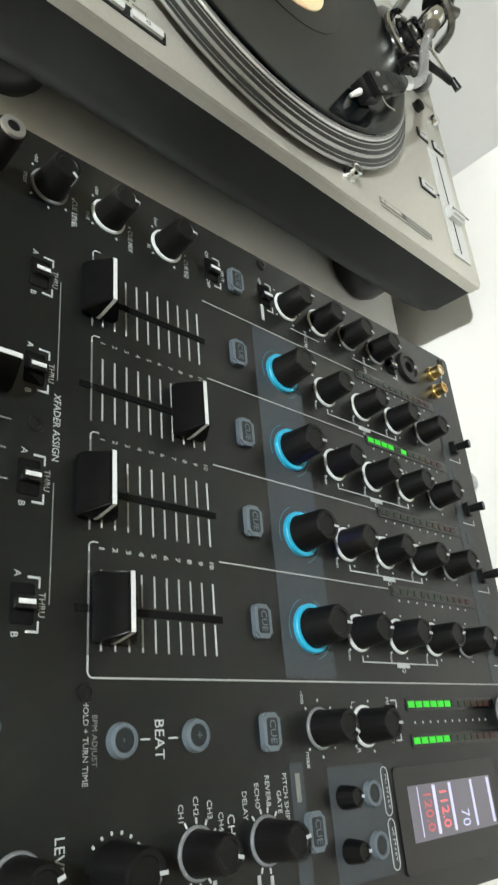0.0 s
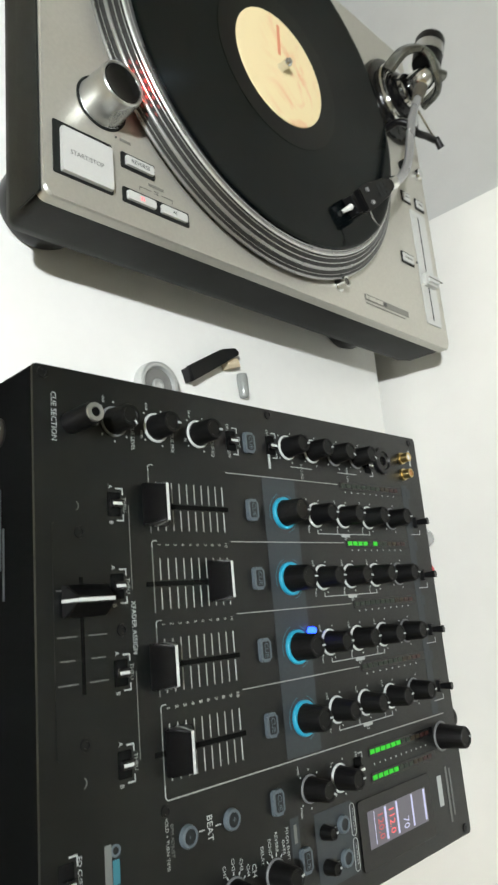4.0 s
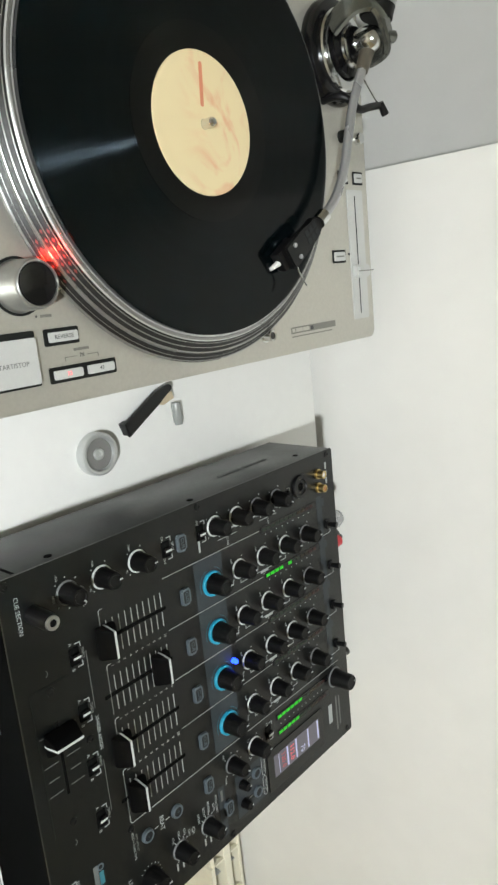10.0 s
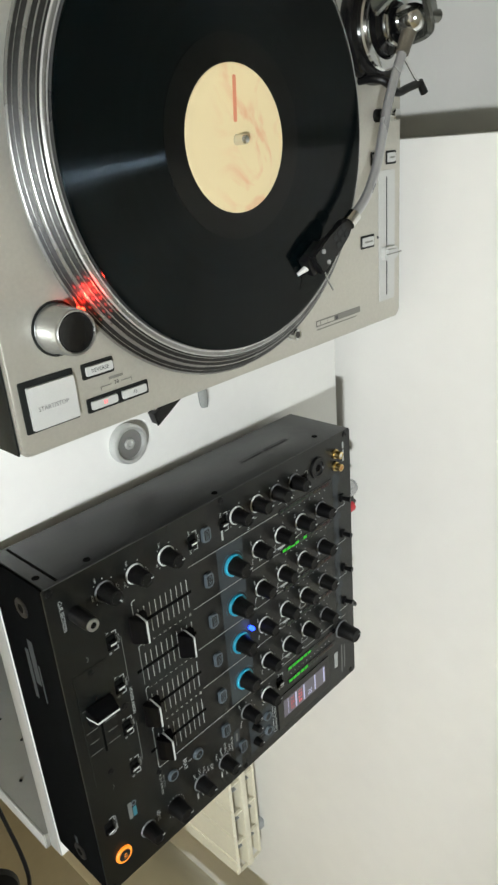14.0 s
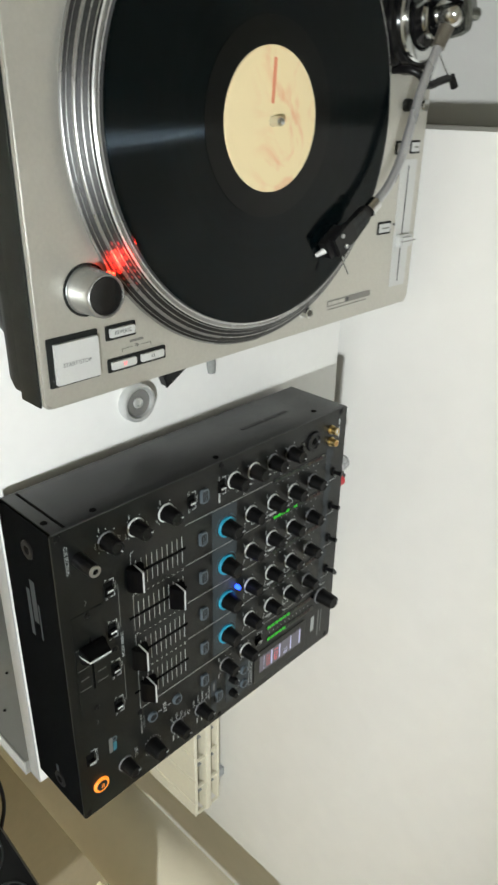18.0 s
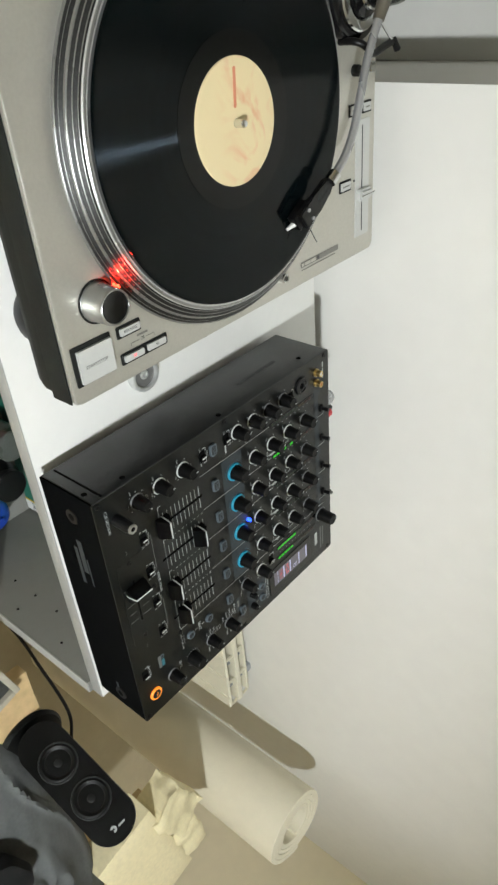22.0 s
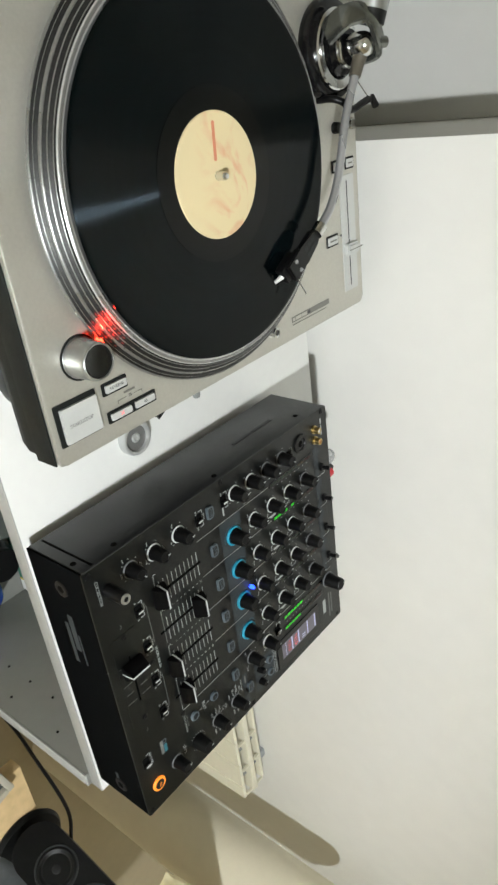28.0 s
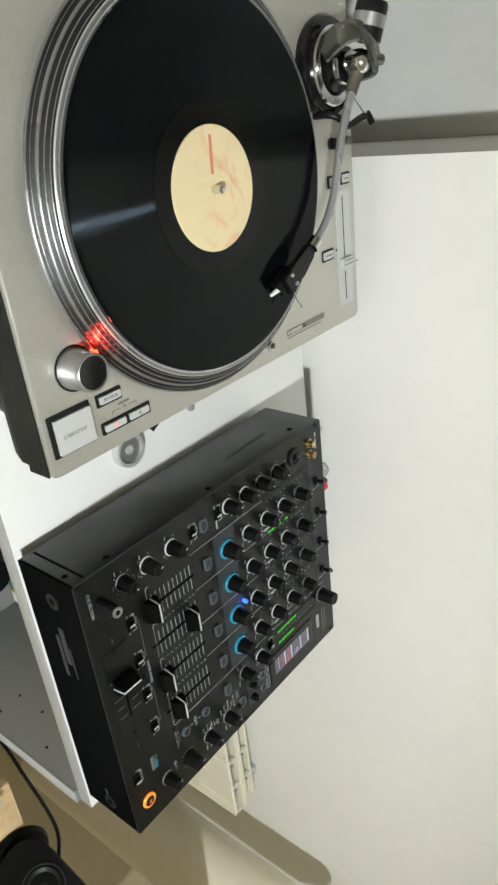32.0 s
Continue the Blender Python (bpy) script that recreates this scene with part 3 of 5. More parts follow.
part("disc", lathe([(0.0036, 0.0003), (0.0505, 0.0004), (0.0508, 0.0010), (0.0605, 0.0012), (0.061, 0.0016), (0.1502, 0.0016), (0.1524, 0.0020), (0.1541, 0.0016), (0.1545, 0.0010), (0.1541, 0.0003)], 160), M["vinyl"], rec, at=(PX, PY + 0.0012, 0.1118 + PZ))
part("run_out", lathe([(0.0512, 0.00145), (0.0700, 0.00165)], 120), M["vinyl_smooth"], rec, "smooth run-out band", at=(PX, PY, 0.1120 + PZ))
part("centre_label", lathe([(0.0037, 0.0020), (0.0505, 0.0020), (0.0508, 0.0016), (0.0508, 0.0006)], 90), M["label"], rec, "cream paper label with red marbling", at=(PX, PY, 0.1120 + PZ))
part("label_mark", prism(round_rect(-0.0155, 0.0155, -0.0017, 0.0017, 0.0014), 0, 0.0002), M["label_red"], rec, "red painted stroke", at=(PX - 0.0275, PY + 0.0005, 0.1140 + PZ), turn=-4)

# controls of the turntable
Z1 = TZ + 0.0002
def key(x0, x1, y0, y1, label, frame_w=0.0032, raised=0.0022):
    f = part("key_frame", prism(round_rect(x0, x1, y0, y1, 0.0012), Z1, Z1 + 0.0007), M["ttbody"], tt)
    return f


def keycap(x0, x1, y0, y1, parent, h=0.0026, label="white key"):
    return part("key", prism(round_rect(x0, x1, y0, y1, 0.0008), Z1 + 0.0007, Z1 + h, 0.0006), M["key_white"], parent, label)


f = key(-0.1548, -0.1190, -0.0010, 0.0406, "start")
keycap(-0.1505, -0.1208, 0.0036, 0.0394, f, 0.0034, "large white start key")
text("START/STOP", 0.0044, (-0.1345, 0.0206, Z1 + 0.0035), f, M["ink_key"], 90, 0.95)
f = key(-0.1545, -0.1432, 0.0475, 0.0745, "reverse")
keycap(-0.1520, -0.1455, 0.0505, 0.0728, f)
text("REVERSE", 0.0040, (-0.1487, 0.0617, Z1 + 0.0027), f, M["ink"], 90)
f = key(-0.1292, -0.1185, 0.0475, 0.1022, "speed")
keycap(-0.1268, -0.1208, 0.0505, 0.0728, f)
keycap(-0.1268, -0.1208, 0.0775, 0.0995, f)
text("33", 0.0038, (-0.1238, 0.0617, Z1 + 0.0027), f, M["led_pink"], 90)
text("45", 0.0038, (-0.1238, 0.0885, Z1 + 0.0027), f, M["ink"], 90)
text("78", 0.0040, (-0.1345, 0.0752, Z1), tt, M["ink"], 90)
bar(-0.1398, -0.1380, 0.0690, 0.0815, Z1, tt, M["ink_grey"], "printed_bar")
for y0, y1 in ((0.0615, 0.0710), (0.0792, 0.0885)):
    bar(-0.1347, -0.1343, y0, y1, Z1, tt, M["ink_grey"])
for y in (0.0615, 0.0885):
    bar(-0.1347, -0.1318, y - 0.0002, y + 0.0002, Z1, tt, M["ink_grey"])
bar(-0.1640, -0.1622, 0.0475, 0.0560, Z1, tt, M["ink_grey"], "printed_bar")
bar(-0.1640, -0.1625, 0.0440, 0.0452, Z1, tt, M["ink"], "printed_bar")
# power knob with the strobe lamp
KX, KY = -0.1830, 0.0350
kn = part("power_knob", lathe([(0, 0.0005), (0.0164, 0.0005), (0.0168, 0.001), (0.0166, 0.0012), (0.0162, 0.004), (0.0153, 0.0225), (0.0150, 0.0236), (0.0142, 0.0243), (0.0134, 0.0240), (0.0130, 0.0230)], 60), M["alu"], tt, "brushed silver power knob with a black cap", at=(KX, KY, TZ))
part("knob_cap", lathe([(0.0131, 0.0226), (0.0129, 0.0234), (0.0122, 0.0236), (0.0112, 0.0231), (0, 0.0229)], 60), M["gloss"], kn, at=(KX, KY, TZ))
part("knob_base", lathe([(0.0185, 0.0002), (0.0185, 0.0007), (0.0165, 0.0007)], 60), M["ttbody"], kn, at=(KX, KY, TZ))
lamp_m = mesh_of(lathe([(0, 0.001), (0.0009, 0.001), (0.0012, 0.0), (0.0012, -0.001), (0, -0.001)], 12), "strobe_led", M["led_red"])
for dx, dz in ((-0.004, 0.008), (-0.0075, 0.0125), (-0.0035, 0.013), (-0.008, 0.0075)):
    part("strobe_led", lamp_m, None, tt, "lit red strobe lamp", at=(KX - 0.008 + dx * 0.4, KY + 0.0145, TZ + dz), tilt=(-70, 0))
# target lamp
tl = part("target_lamp", lathe([(0.0062, 0), (0.0062, 0.001), (0.0048, 0.0012), (0.0046, 0.005), (0.0050, 0.0054), (0.0050, 0.0092), (0.0042, 0.0098), (0.0030, 0.0092)], 30), M["chrome"], tt, "chrome pop-up stylus lamp", at=(-0.1245, 0.2695, TZ))
part("lamp_lens", lathe([(0.0040, 0.0093), (0, 0.0091)], 20), M["lens"], tl, at=(-0.1245, 0.2695, TZ))
# pitch slider
pp = part("pitch_plate", prism(round_rect(-0.2520, -0.1245, 0.4125, 0.4405, 0.0015), Z1, Z1 + 0.0010, 0.0004), M["key_white"], tt, "white pitch slider plate")
part("pitch_slot", box(-0.2460, -0.1300, 0.4250, 0.4262, Z1 + 0.0010, Z1 + 0.0013), M["hole"], pp)
for k in range(21):
    x = -0.2440 + k * 0.00562
    bar(x - 0.00012, x + 0.00012, 0.4190 if k % 5 else 0.4175, 0.4210, Z1 + 0.0011, pp, M["silver"])
pc = part("pitch_cap", prism([(-0.179, 0.4165), (-0.179, 0.4345), (-0.177, 0.4385), (-0.168, 0.4385), (-0.166, 0.4345), (-0.166, 0.4165), (-0.168, 0.4150), (-0.177, 0.4150)], Z1 + 0.001, Z1 + 0.0085, 0.0025), M["key_white"], pp, "white pitch slider cap")
part("cap_line", box(-0.1730, -0.1720, 0.4155, 0.4415, Z1 + 0.0078, Z1 + 0.0089), M["ink_grey"], pc)
for x0, y0, w in ((-0.2695, 0.4000, 0.0165), (-0.2695, 0.4255, 0.0175), (-0.1945, 0.3815, 0.0225)):
    f = key(x0, x0 + 0.0125, y0, y0 + w, "range")
    keycap(x0 + 0.002, x0 + 0.0105, y0 + 0.002, y0 + w - 0.002, f, 0.0018)
    bar(x0 + 0.0055, x0 + 0.0070, y0 + 0.005, y0 + w - 0.005, Z1 + 0.0019, f, M["ink_grey"], "printed_bar")
part("quartz_lamp", lathe([(0, 0.001), (0.0013, 0.0008), (0.0013, 0)], 12), M["ink"], tt, at=(-0.190, 0.4105, Z1))
for y, m in ((0.4100, "ttbody"), (0.4370, "chrome")):
    part("arm_lift_knob", lathe([(0, 0.007), (0.0050, 0.0068), (0.0056, 0.0058), (0.0058, 0), (0, 0)], 30), M[m], tt, at=(-0.301, y, TZ))
# maker's badge as bars
bd = part("badge", prism(round_rect(-0.1275, -0.1215, 0.3070, 0.3785, 0.0008), Z1, Z1 + 0.0003), M["ink_grey"], tt, "dark printed maker's badge")
for y0, y1 in ((0.3085, 0.3125), (0.3140, 0.3240), (0.3250, 0.3345)):
    bar(-0.1262, -0.1228, y0, y1, Z1 + 0.0003, bd, M["silver"], "printed_bar")
bar(-0.1262, -0.1226, 0.3370, 0.3410, Z1 + 0.0003, bd, M["ink"], "printed_bar")
bar(-0.1192, -0.1182, 0.3080, 0.3720, Z1, tt, M["ink_grey"], "printed_bar")

# tonearm
AX, AY = -0.3725, 0.4010
ARM = 0.1380                             # height of the arm tube


def strap(points, half_width, half_height, bm=None):
    """A cast bar swept along the points: a rounded section, wide and flat."""
    bm = bm or bmesh.new()
    pts = [Vector(p) for p in points]
    rows = []
    for i, p in enumerate(pts):
        d = (pts[min(i + 1, len(pts) - 1)] - pts[max(i - 1, 0)]).normalized()
        out = Vector((p.x - AX, p.y - AY, (p.z - 0.118) * 0.9)).normalized()
        out = (out - d * out.dot(d)).normalized()
        across = d.cross(out)
        w = half_width[i * (len(half_width) - 1) // (len(pts) - 1)]
        rows.append([bm.verts.new(p + across * w * a + out * half_height * b) for a, b in ((1, -0.5), (1, 0.5), (0.7, 1), (-0.7, 1), (-1, 0.5), (-1, -0.5), (-0.7, -1), (0.7, -1))])
    for a, b in zip(rows, rows[1:]):
        for k in range(8):
            bm.faces.new((a[k], a[(k + 1) % 8], b[(k + 1) % 8], b[k]))
    bm.faces.new(rows[0])
    bm.faces.new(rows[-1])
    return bm


ab = part("arm_base", lathe([(0, 0.0), (0.0455, 0.0), (0.0465, 0.002), (0.0465, 0.006), (0.0440, 0.0105), (0.0385, 0.0125), (0.035, 0.0125), (0, 0.0105)], 80), M["gloss"], tt, "black round tonearm base", at=(AX, AY, TZ))
part("height_ring", lathe([(0.0355, 0.0110), (0.0360, 0.0125), (0.0360, 0.0150), (0.0345, 0.0165), (0.0270, 0.0172), (0.0255, 0.0160), (0.0250, 0.0110)], 80), M["chrome"], ab, "chrome height ring", at=(AX, AY, TZ))
part("scale_slot", ringbar(0.0292, 0.0302, 0.0166, 0.0173, 30, 190, 300), M["ink"], ab, at=(AX, AY, TZ))
part("bearing_column", lathe([(0.0250, 0.011), (0.0235, 0.021), (0.0170, 0.024), (0.0160, 0.030), (0, 0.030)], 50), M["gloss"], ab, at=(AX, AY, TZ))
part("dial", lathe([(0.0165, 0.0235), (0.0180, 0.0245), (0.0180, 0.0285), (0.0165, 0.0295), (0.0130, 0.0295)], 44), M["chrome"], ab, "bright knurled dial", at=(AX, AY, TZ))
yoke = part("bearing_yoke", strap(curve_points([(-0.386, 0.374, 0.119), (-0.397, 0.377, 0.137), (-0.399, 0.388, 0.150), (-0.391, 0.397, 0.156), (-0.381, 0.402, 0.157), (-0.371, 0.409, 0.155), (-0.366, 0.418, 0.146), (-0.363, 0.422, 0.128)], 6), (0.0125, 0.0115, 0.0090, 0.0085, 0.0080, 0.0075, 0.0070), 0.0036), M["yoke"], ab, "dull grey cast bearing yoke")
part("bearing_hub", lathe([(0, 0.017), (0.0050, 0.0165), (0.0090, 0.0135), (0.0112, 0.008), (0.0118, 0.0), (0.0105, -0.008), (0, -0.010)], 40), M["chrome"], ab, "round chrome bearing", at=(-0.3735, 0.3995, 0.1375))
part("pivot_screw", lathe([(0, 0.007), (0.0046, 0.0068), (0.0052, 0.0060), (0.0052, -0.006), (0, -0.006)], 30), M["yoke"], ab, at=(-0.3735, 0.4070, 0.1570), tilt=(-68, 10))
arm_pts = curve_points([(-0.398, 0.4066, 0.1465), (-0.376, 0.4015, 0.1425), (-0.351, 0.3915, 0.1385), (-0.316, 0.3715, ARM), (-0.288, 0.3610, ARM), (-0.258, 0.3495, ARM), (-0.235, 0.3330, ARM), (-0.2185, 0.3120, 0.1365)], 8)
arm = part("arm_tube", tube(arm_pts[15:], 0.0042, 18), M["armgrey"], tt, "satin grey curved tonearm tube")
part("arm_sleeve", tube(arm_pts[6:18], [0.0082 - 0.00022 * k for k in range(12)], 18), M["sleeve"], tt, "brownish metal sleeve at the arm's root")
cw = part("counterweight", lathe([(0, -0.018), (0.0135, -0.018), (0.0150, -0.0165), (0.0152, -0.006)], 50), M["plastic"], tt, "black counterweight with a silver scale", at=(-0.4070, 0.4090, 0.1490), tilt=(0, -80), turn=-13)
part("weight_scale", lathe([(0.0155, -0.006), (0.0155, 0.005)], 50), M["alu"], cw, at=ORG[cw])
part("weight_cap", lathe([(0.0153, 0.005), (0.0153, 0.013), (0.0140, 0.0160), (0.006, 0.0160), (0.0058, 0.020), (0, 0.020)], 50), M["plastic"], cw, at=ORG[cw])
# head shell and cartridge
HS = Matrix.Translation((-0.2185, 0.3120, 0.1365)) @ Matrix.Rotation(math.atan2(-0.0490, 0.0352), 4, "Z") @ Matrix.Rotation(radians(4), 4, "Y")


def on_head(bm):
    bmesh.ops.transform(bm, matrix=HS, verts=bm.verts)
    return bm


part("arm_collar", on_head(tube([(-0.007, 0, 0), (0.004, 0, 0)], 0.0062, 20)), M["chrome"], tt, "chrome arm collar")
sh = part("head_shell", on_head(prism([(0.002, -0.0045), (0.010, -0.0085), (0.030, -0.0088), (0.033, -0.0108), (0.052, -0.0108), (0.054, -0.0095), (0.054, 0.0095), (0.052, 0.0108), (0.033, 0.0108), (0.030, 0.0088), (0.010, 0.0085), (0.002, 0.0045)], -0.0035, 0.0025, 0.0012)), M["plastic"], tt, "black head shell")
for k in range(3):
    for s in (-1, 1):
        x, y = 0.0125 + k * 0.0062, s * 0.0036
        part("shell_slot", on_head(prism(round_rect(x - 0.0024, x + 0.0024, y - 0.0026, y + 0.0026, 0.0008), 0.0026, 0.0028)), M["key"], sh)
for s in (-1, 1):
    part("mount_screw", on_head(lathe([(0, 0.0014), (0.0020, 0.0012), (0.0022, 0)], 16, at=(0.0430, s * 0.0058, 0.0025))), M["armgrey"], sh)
part("cartridge", on_head(box(0.0345, 0.0590, -0.0085, 0.0085, -0.0135, -0.0036, 0.001)), M["plastic"], sh)
part("stylus_grip", on_head(tube([(0.0575, 0, -0.0085), (0.0665, 0, -0.0130)], [0.0030, 0.0016], 12)), M["white_plastic"], sh, "pale stylus grip")
part("finger_lift", on_head(tube(curve_points([(0.050, 0.0100, 0.0005), (0.052, 0.019, 0.0015), (0.0555, 0.0265, 0.006)], 6), 0.0007, 8)), M["alu"], sh)
# lift lever and arm rest
part("arm_rest", tube(curve_points([(-0.330, 0.382, TZ + 0.001), (-0.330, 0.382, TZ + 0.018), (-0.326, 0.388, TZ + 0.026), (-0.318, 0.398, TZ + 0.030), (-0.3215, 0.415, TZ + 0.031), (-0.3250, 0.432, TZ + 0.031)], 6), 0.0036, 12), M["plastic"], tt, "black arm rest")
lv = part("lift_lever", tube([(-0.352, 0.400, TZ + 0.031), (-0.3300, 0.4240, TZ + 0.032), (-0.324, 0.4340, TZ + 0.033)], 0.0012, 10), M["chrome"], tt, "thin chrome lift lever")
part("lever_tip", tube([(-0.3270, 0.4320, TZ + 0.0325), (-0.3170, 0.4390, TZ + 0.0335)], [0.0032, 0.0038], 12), M["plastic"], lv)

# ---- the mixer ----
MX0, MX1, MY0, MY1, MZ = 0.0, 0.3232, -0.0135, 0.3610, 0.094
mx = thing("dj_mixer", (0.16, 0.173, 0), "black four-channel club mixer with knobs, faders and a lit screen", "mixer")
case = bmesh.new()
box(MX0, MX1, MY0 + 0.0022, MY1, 0.012, MZ - 0.0022, 0.0012, 2, case)
part("case", case, M["black"], mx, "black powder-coated steel case")
part("front_panel", box(MX0 + 0.0004, MX1 - 0.0004, MY0, MY0 + 0.0021, 0.012, MZ - 0.0022, 0.0006), M["front"], mx, "plain black front piece")
part("top_panel", prism(round_rect(MX0 - 0.0003, MX1 + 0.0003, MY0 - 0.0003, MY1 + 0.0003, 0.002), MZ - 0.0020, MZ, 0.0006), M["panel"], mx, "matt anthracite control panel")
foot = mesh_of(lathe([(0, 0.0122), (0.011, 0.0122), (0.011, 0.004), (0.009, 0), (0, 0)], 24), "foot", M["knob"])
for x in (0.03, 0.29):
    for y in (0.02, 0.33):
        part("foot", foot, None, mx, at=(x, y, 0))
screw = mesh_of(lathe([(0, 0.0006), (0.0016, 0.0006), (0.0018, 0.0012), (0.0032, 0.0010), (0.0034, 0), (0, 0)], 16), "screw", M["plastic"])
P = MZ + 0.0001
side_screw = mesh_of(lathe([(0, 0.0006), (0.0028, 0.0008), (0.0032, 0)], 16), "screw", M["hole"])
for x, y in ((0.004, 0.168), (0.142, 0.036), (0.236, 0.0585), (0.319, 0.165), (0.0045, -0.008), (0.0045, 0.352), (0.3187, 0.353), (0.3187, -0.008)):
    part("screw", screw, None, mx, at=(x, y, P - 0.0004))
for y, z in ((0.033, 0.083), (0.170, 0.084), (0.322, 0.078), (-0.006, 0.073)):
    part("screw", side_screw, None, mx, at=(MX0 + 0.0003, y, z), tilt=(0, -90))
part("side_seam", box(MX0 - 0.0003, MX0 + 0.0004, 0.0008, 0.0032, 0.0160, 0.0890), M["hole"], mx, "dark upright seam in the side")
# front face sockets and lettering
for x in (0.030, 0.300):
    s = part("headphone_socket", lathe([(0.0040, 0.001), (0.0062, 0.0015), (0.0085, 0.001), (0.0088, 0)], 28), M["plastic"], mx, "front headphone socket", at=(x, MY0 - 0.0002, 0.055), tilt=(90, 0))
    part("socket_hole", lathe([(0, 0.0004), (0.0040, 0.0005)], 20), M["hole"], s, at=ORG[s], tilt=(0, 0))
for x0, x1, z0, z1 in ((0.062, 0.106, 0.050, 0.0575), (0.074, 0.124, 0.0425, 0.0475), (0.084, 0.122, 0.0592, 0.0612)):
    part("printed_bar", box(x0, x1, MY0 - 0.0004, MY0 - 0.0001, z0, z1), M["panel_grey"], mx, "dim grey lettering bar")
part("printed_bar", box(0.283, 0.296, MY0 - 0.0004, MY0 - 0.0001, 0.050, 0.054), M["panel_grey"], mx)

for y0, y1 in ((0.232, 0.262), (0.266, 0.300)):
    part("side_badge", box(MX0 - 0.0004, MX0 - 0.0001, y0, y1, 0.055, 0.0595), M["rubber_dark"], mx, "faint grey lettering bar")

# knobs: one mesh per kind, shared
def knob_mesh(r, h, fl=18):
    return mesh_of(lathe([(0, 0), (r * 1.02, 0), (r * 1.02, 0.0015), (r * 0.97, 0.003), (r * 0.86, h - 0.0012), (r * 0.78, h), (r * 0.60, h), (r * 0.55, h - 0.0004), (0, h - 0.0004)], 54, wave=(fl, 0.012)), "knob", M["knob"])


KN = {"eq": (knob_mesh(0.0077, 0.0165), 0.0077, 0.0165), "filter": (knob_mesh(0.0090, 0.0185), 0.0090, 0.0185), "big": (knob_mesh(0.0090, 0.0175, 24), 0.0090, 0.0175),
      "mid": (knob_mesh(0.0074, 0.0170, 20), 0.0074, 0.0170), "small": (knob_mesh(0.0046, 0.0085, 12), 0.0046, 0.0085), "master": (knob_mesh(0.0095, 0.0220, 20), 0.0095, 0.0220)}
RINGS = {}
for kind, mname, r0, r1 in (("eq", "ring", 0.0079, 0.0091), ("eqd", "ring_dim", 0.0079, 0.0090), ("filter", "cyan", 0.0092, 0.0112), ("mid", "ring_dim", 0.0076, 0.0086), ("big", "ring_dim", 0.0093, 0.0102), ("master", "ring_dim", 0.0098, 0.0112)):
    h = 0.0024 if kind == "filter" else 0.0011
    RINGS[kind] = mesh_of(lathe([(r0, 0), (r0, h), (r1 - 0.0004, h), (r1, h - 0.0005), (r1, 0)], 54), "collar", M[mname])
tick = mesh_of(prism(round_rect(-0.00045, 0.00045, -0.0006, 0.0006, 0.0003), 0, 0.0002), "dial_dot", M["print"])


def pointer_mesh(r, h):
    bm = box(-0.0006, 0.0006, r * 0.50, r * 0.84, h - 0.0001, h + 0.0002)
    a = [(x, y, z) for x in (-0.0006, 0.0006) for y, z in ((r * 0.84, h + 0.0002), (r * 0.885, h - 0.001), (r * 0.915, h - 0.0055))]
    vs = [bm.verts.new(v) for v in a]
    bm.faces.new((vs[0], vs[1], vs[4], vs[3]))
    bm.faces.new((vs[1], vs[2], vs[5], vs[4]))
    return mesh_of(bm, "pointer", M["print"])


PT = {k: pointer_mesh(r, h) for k, (_, r, h) in KN.items()}


def knob(kind, x, y, ring="eq", turn=0.0, dots=11, name="knob", label=""):
    me, r, h = KN[kind]
    k = part(name, me, None, mx, label, at=(x, y, P), turn=turn)
    part("pointer", PT[kind], None, k, at=(x, y, P))
    if ring:
        part("collar", RINGS[ring], None, k, at=(x, y, P))
    rr = r + (0.0055 if ring == "filter" else 0.0023 if kind == "big" else 0.0040)
    for i in range(0, dots, 2 if dots == 11 else 1):
        a = radians(225 - 270 * i / (dots - 1))
        part("dial_dot", tick, None, mx, at=(x + rr * math.cos(a), y + rr * math.sin(a), P), turn=math.degrees(a) - 90)
    return k


CH = [0.0742 + 0.0447 * i for i in range(4)]
EQY = (0.2095, 0.2425, 0.2745)
for i, x in enumerate(CH):
    knob("filter", x, 0.1745, "filter", 0, 0, "filter_knob", "black filter knob with a turquoise collar")
    for a0, a1 in ((110, 200), (-75, 70)):
        part("dial_arc", ringbar(0.0137, 0.0140, 0, 0.0002, 16, a0 + 90, a1 + 90), M["cyan_dim"], mx, at=(x, 0.1745, P))
    text("LPF", 0.0042, (x - 0.0125, 0.1620, P), mx, M["cyan_print"])
    text("HPF", 0.0042, (x + 0.0130, 0.1620, P), mx, M["cyan_print"])
    for j, y in enumerate(EQY):
        knob("eq", x, y, "eq", (0, -8, 12)[j] if i % 2 else (0, 5, -4)[j], 5, "eq_knob", "black knob with a white collar")
        text("min", 0.0030, (x - 0.0100, y - 0.0090, P), mx, M["print"])
        text("max", 0.0030, (x + 0.0108, y - 0.0090, P), mx, M["print"])
    knob("eq", x, 0.3070, "eqd", 0, 5, "gain_knob", "black gain knob with a grey collar")
    text("EQ", 0.0036, (x + 0.0160, 0.2425, P), mx, M["print"])
    bar(x + 0.0133, x + 0.0139, 0.2100, 0.2740, P, mx, M["print"])
    for y in (0.2100, 0.2740):
        bar(x + 0.0108, x + 0.0139, y - 0.0003, y + 0.0003, P, mx, M["print"])
    bar(x + 0.0139, x + 0.0158, 0.2372, 0.2478, P, mx, M["print"], "printed_bar")
    # source lever at the back
    lv = part("source_switch", prism(round_rect(-0.0045, 0.0045, -0.0030, 0.0030, 0.0012), 0, 0.0030, 0.0008), M["plastic"], mx, "black input switch", at=(x + 0.002, 0.3435, P))
    part("lever", tube([(x + 0.002, 0.3435, P + 0.002), (x + 0.002, 0.3455, P + 0.0115)], [0.0022, 0.0030], 12), M["plastic"], lv)
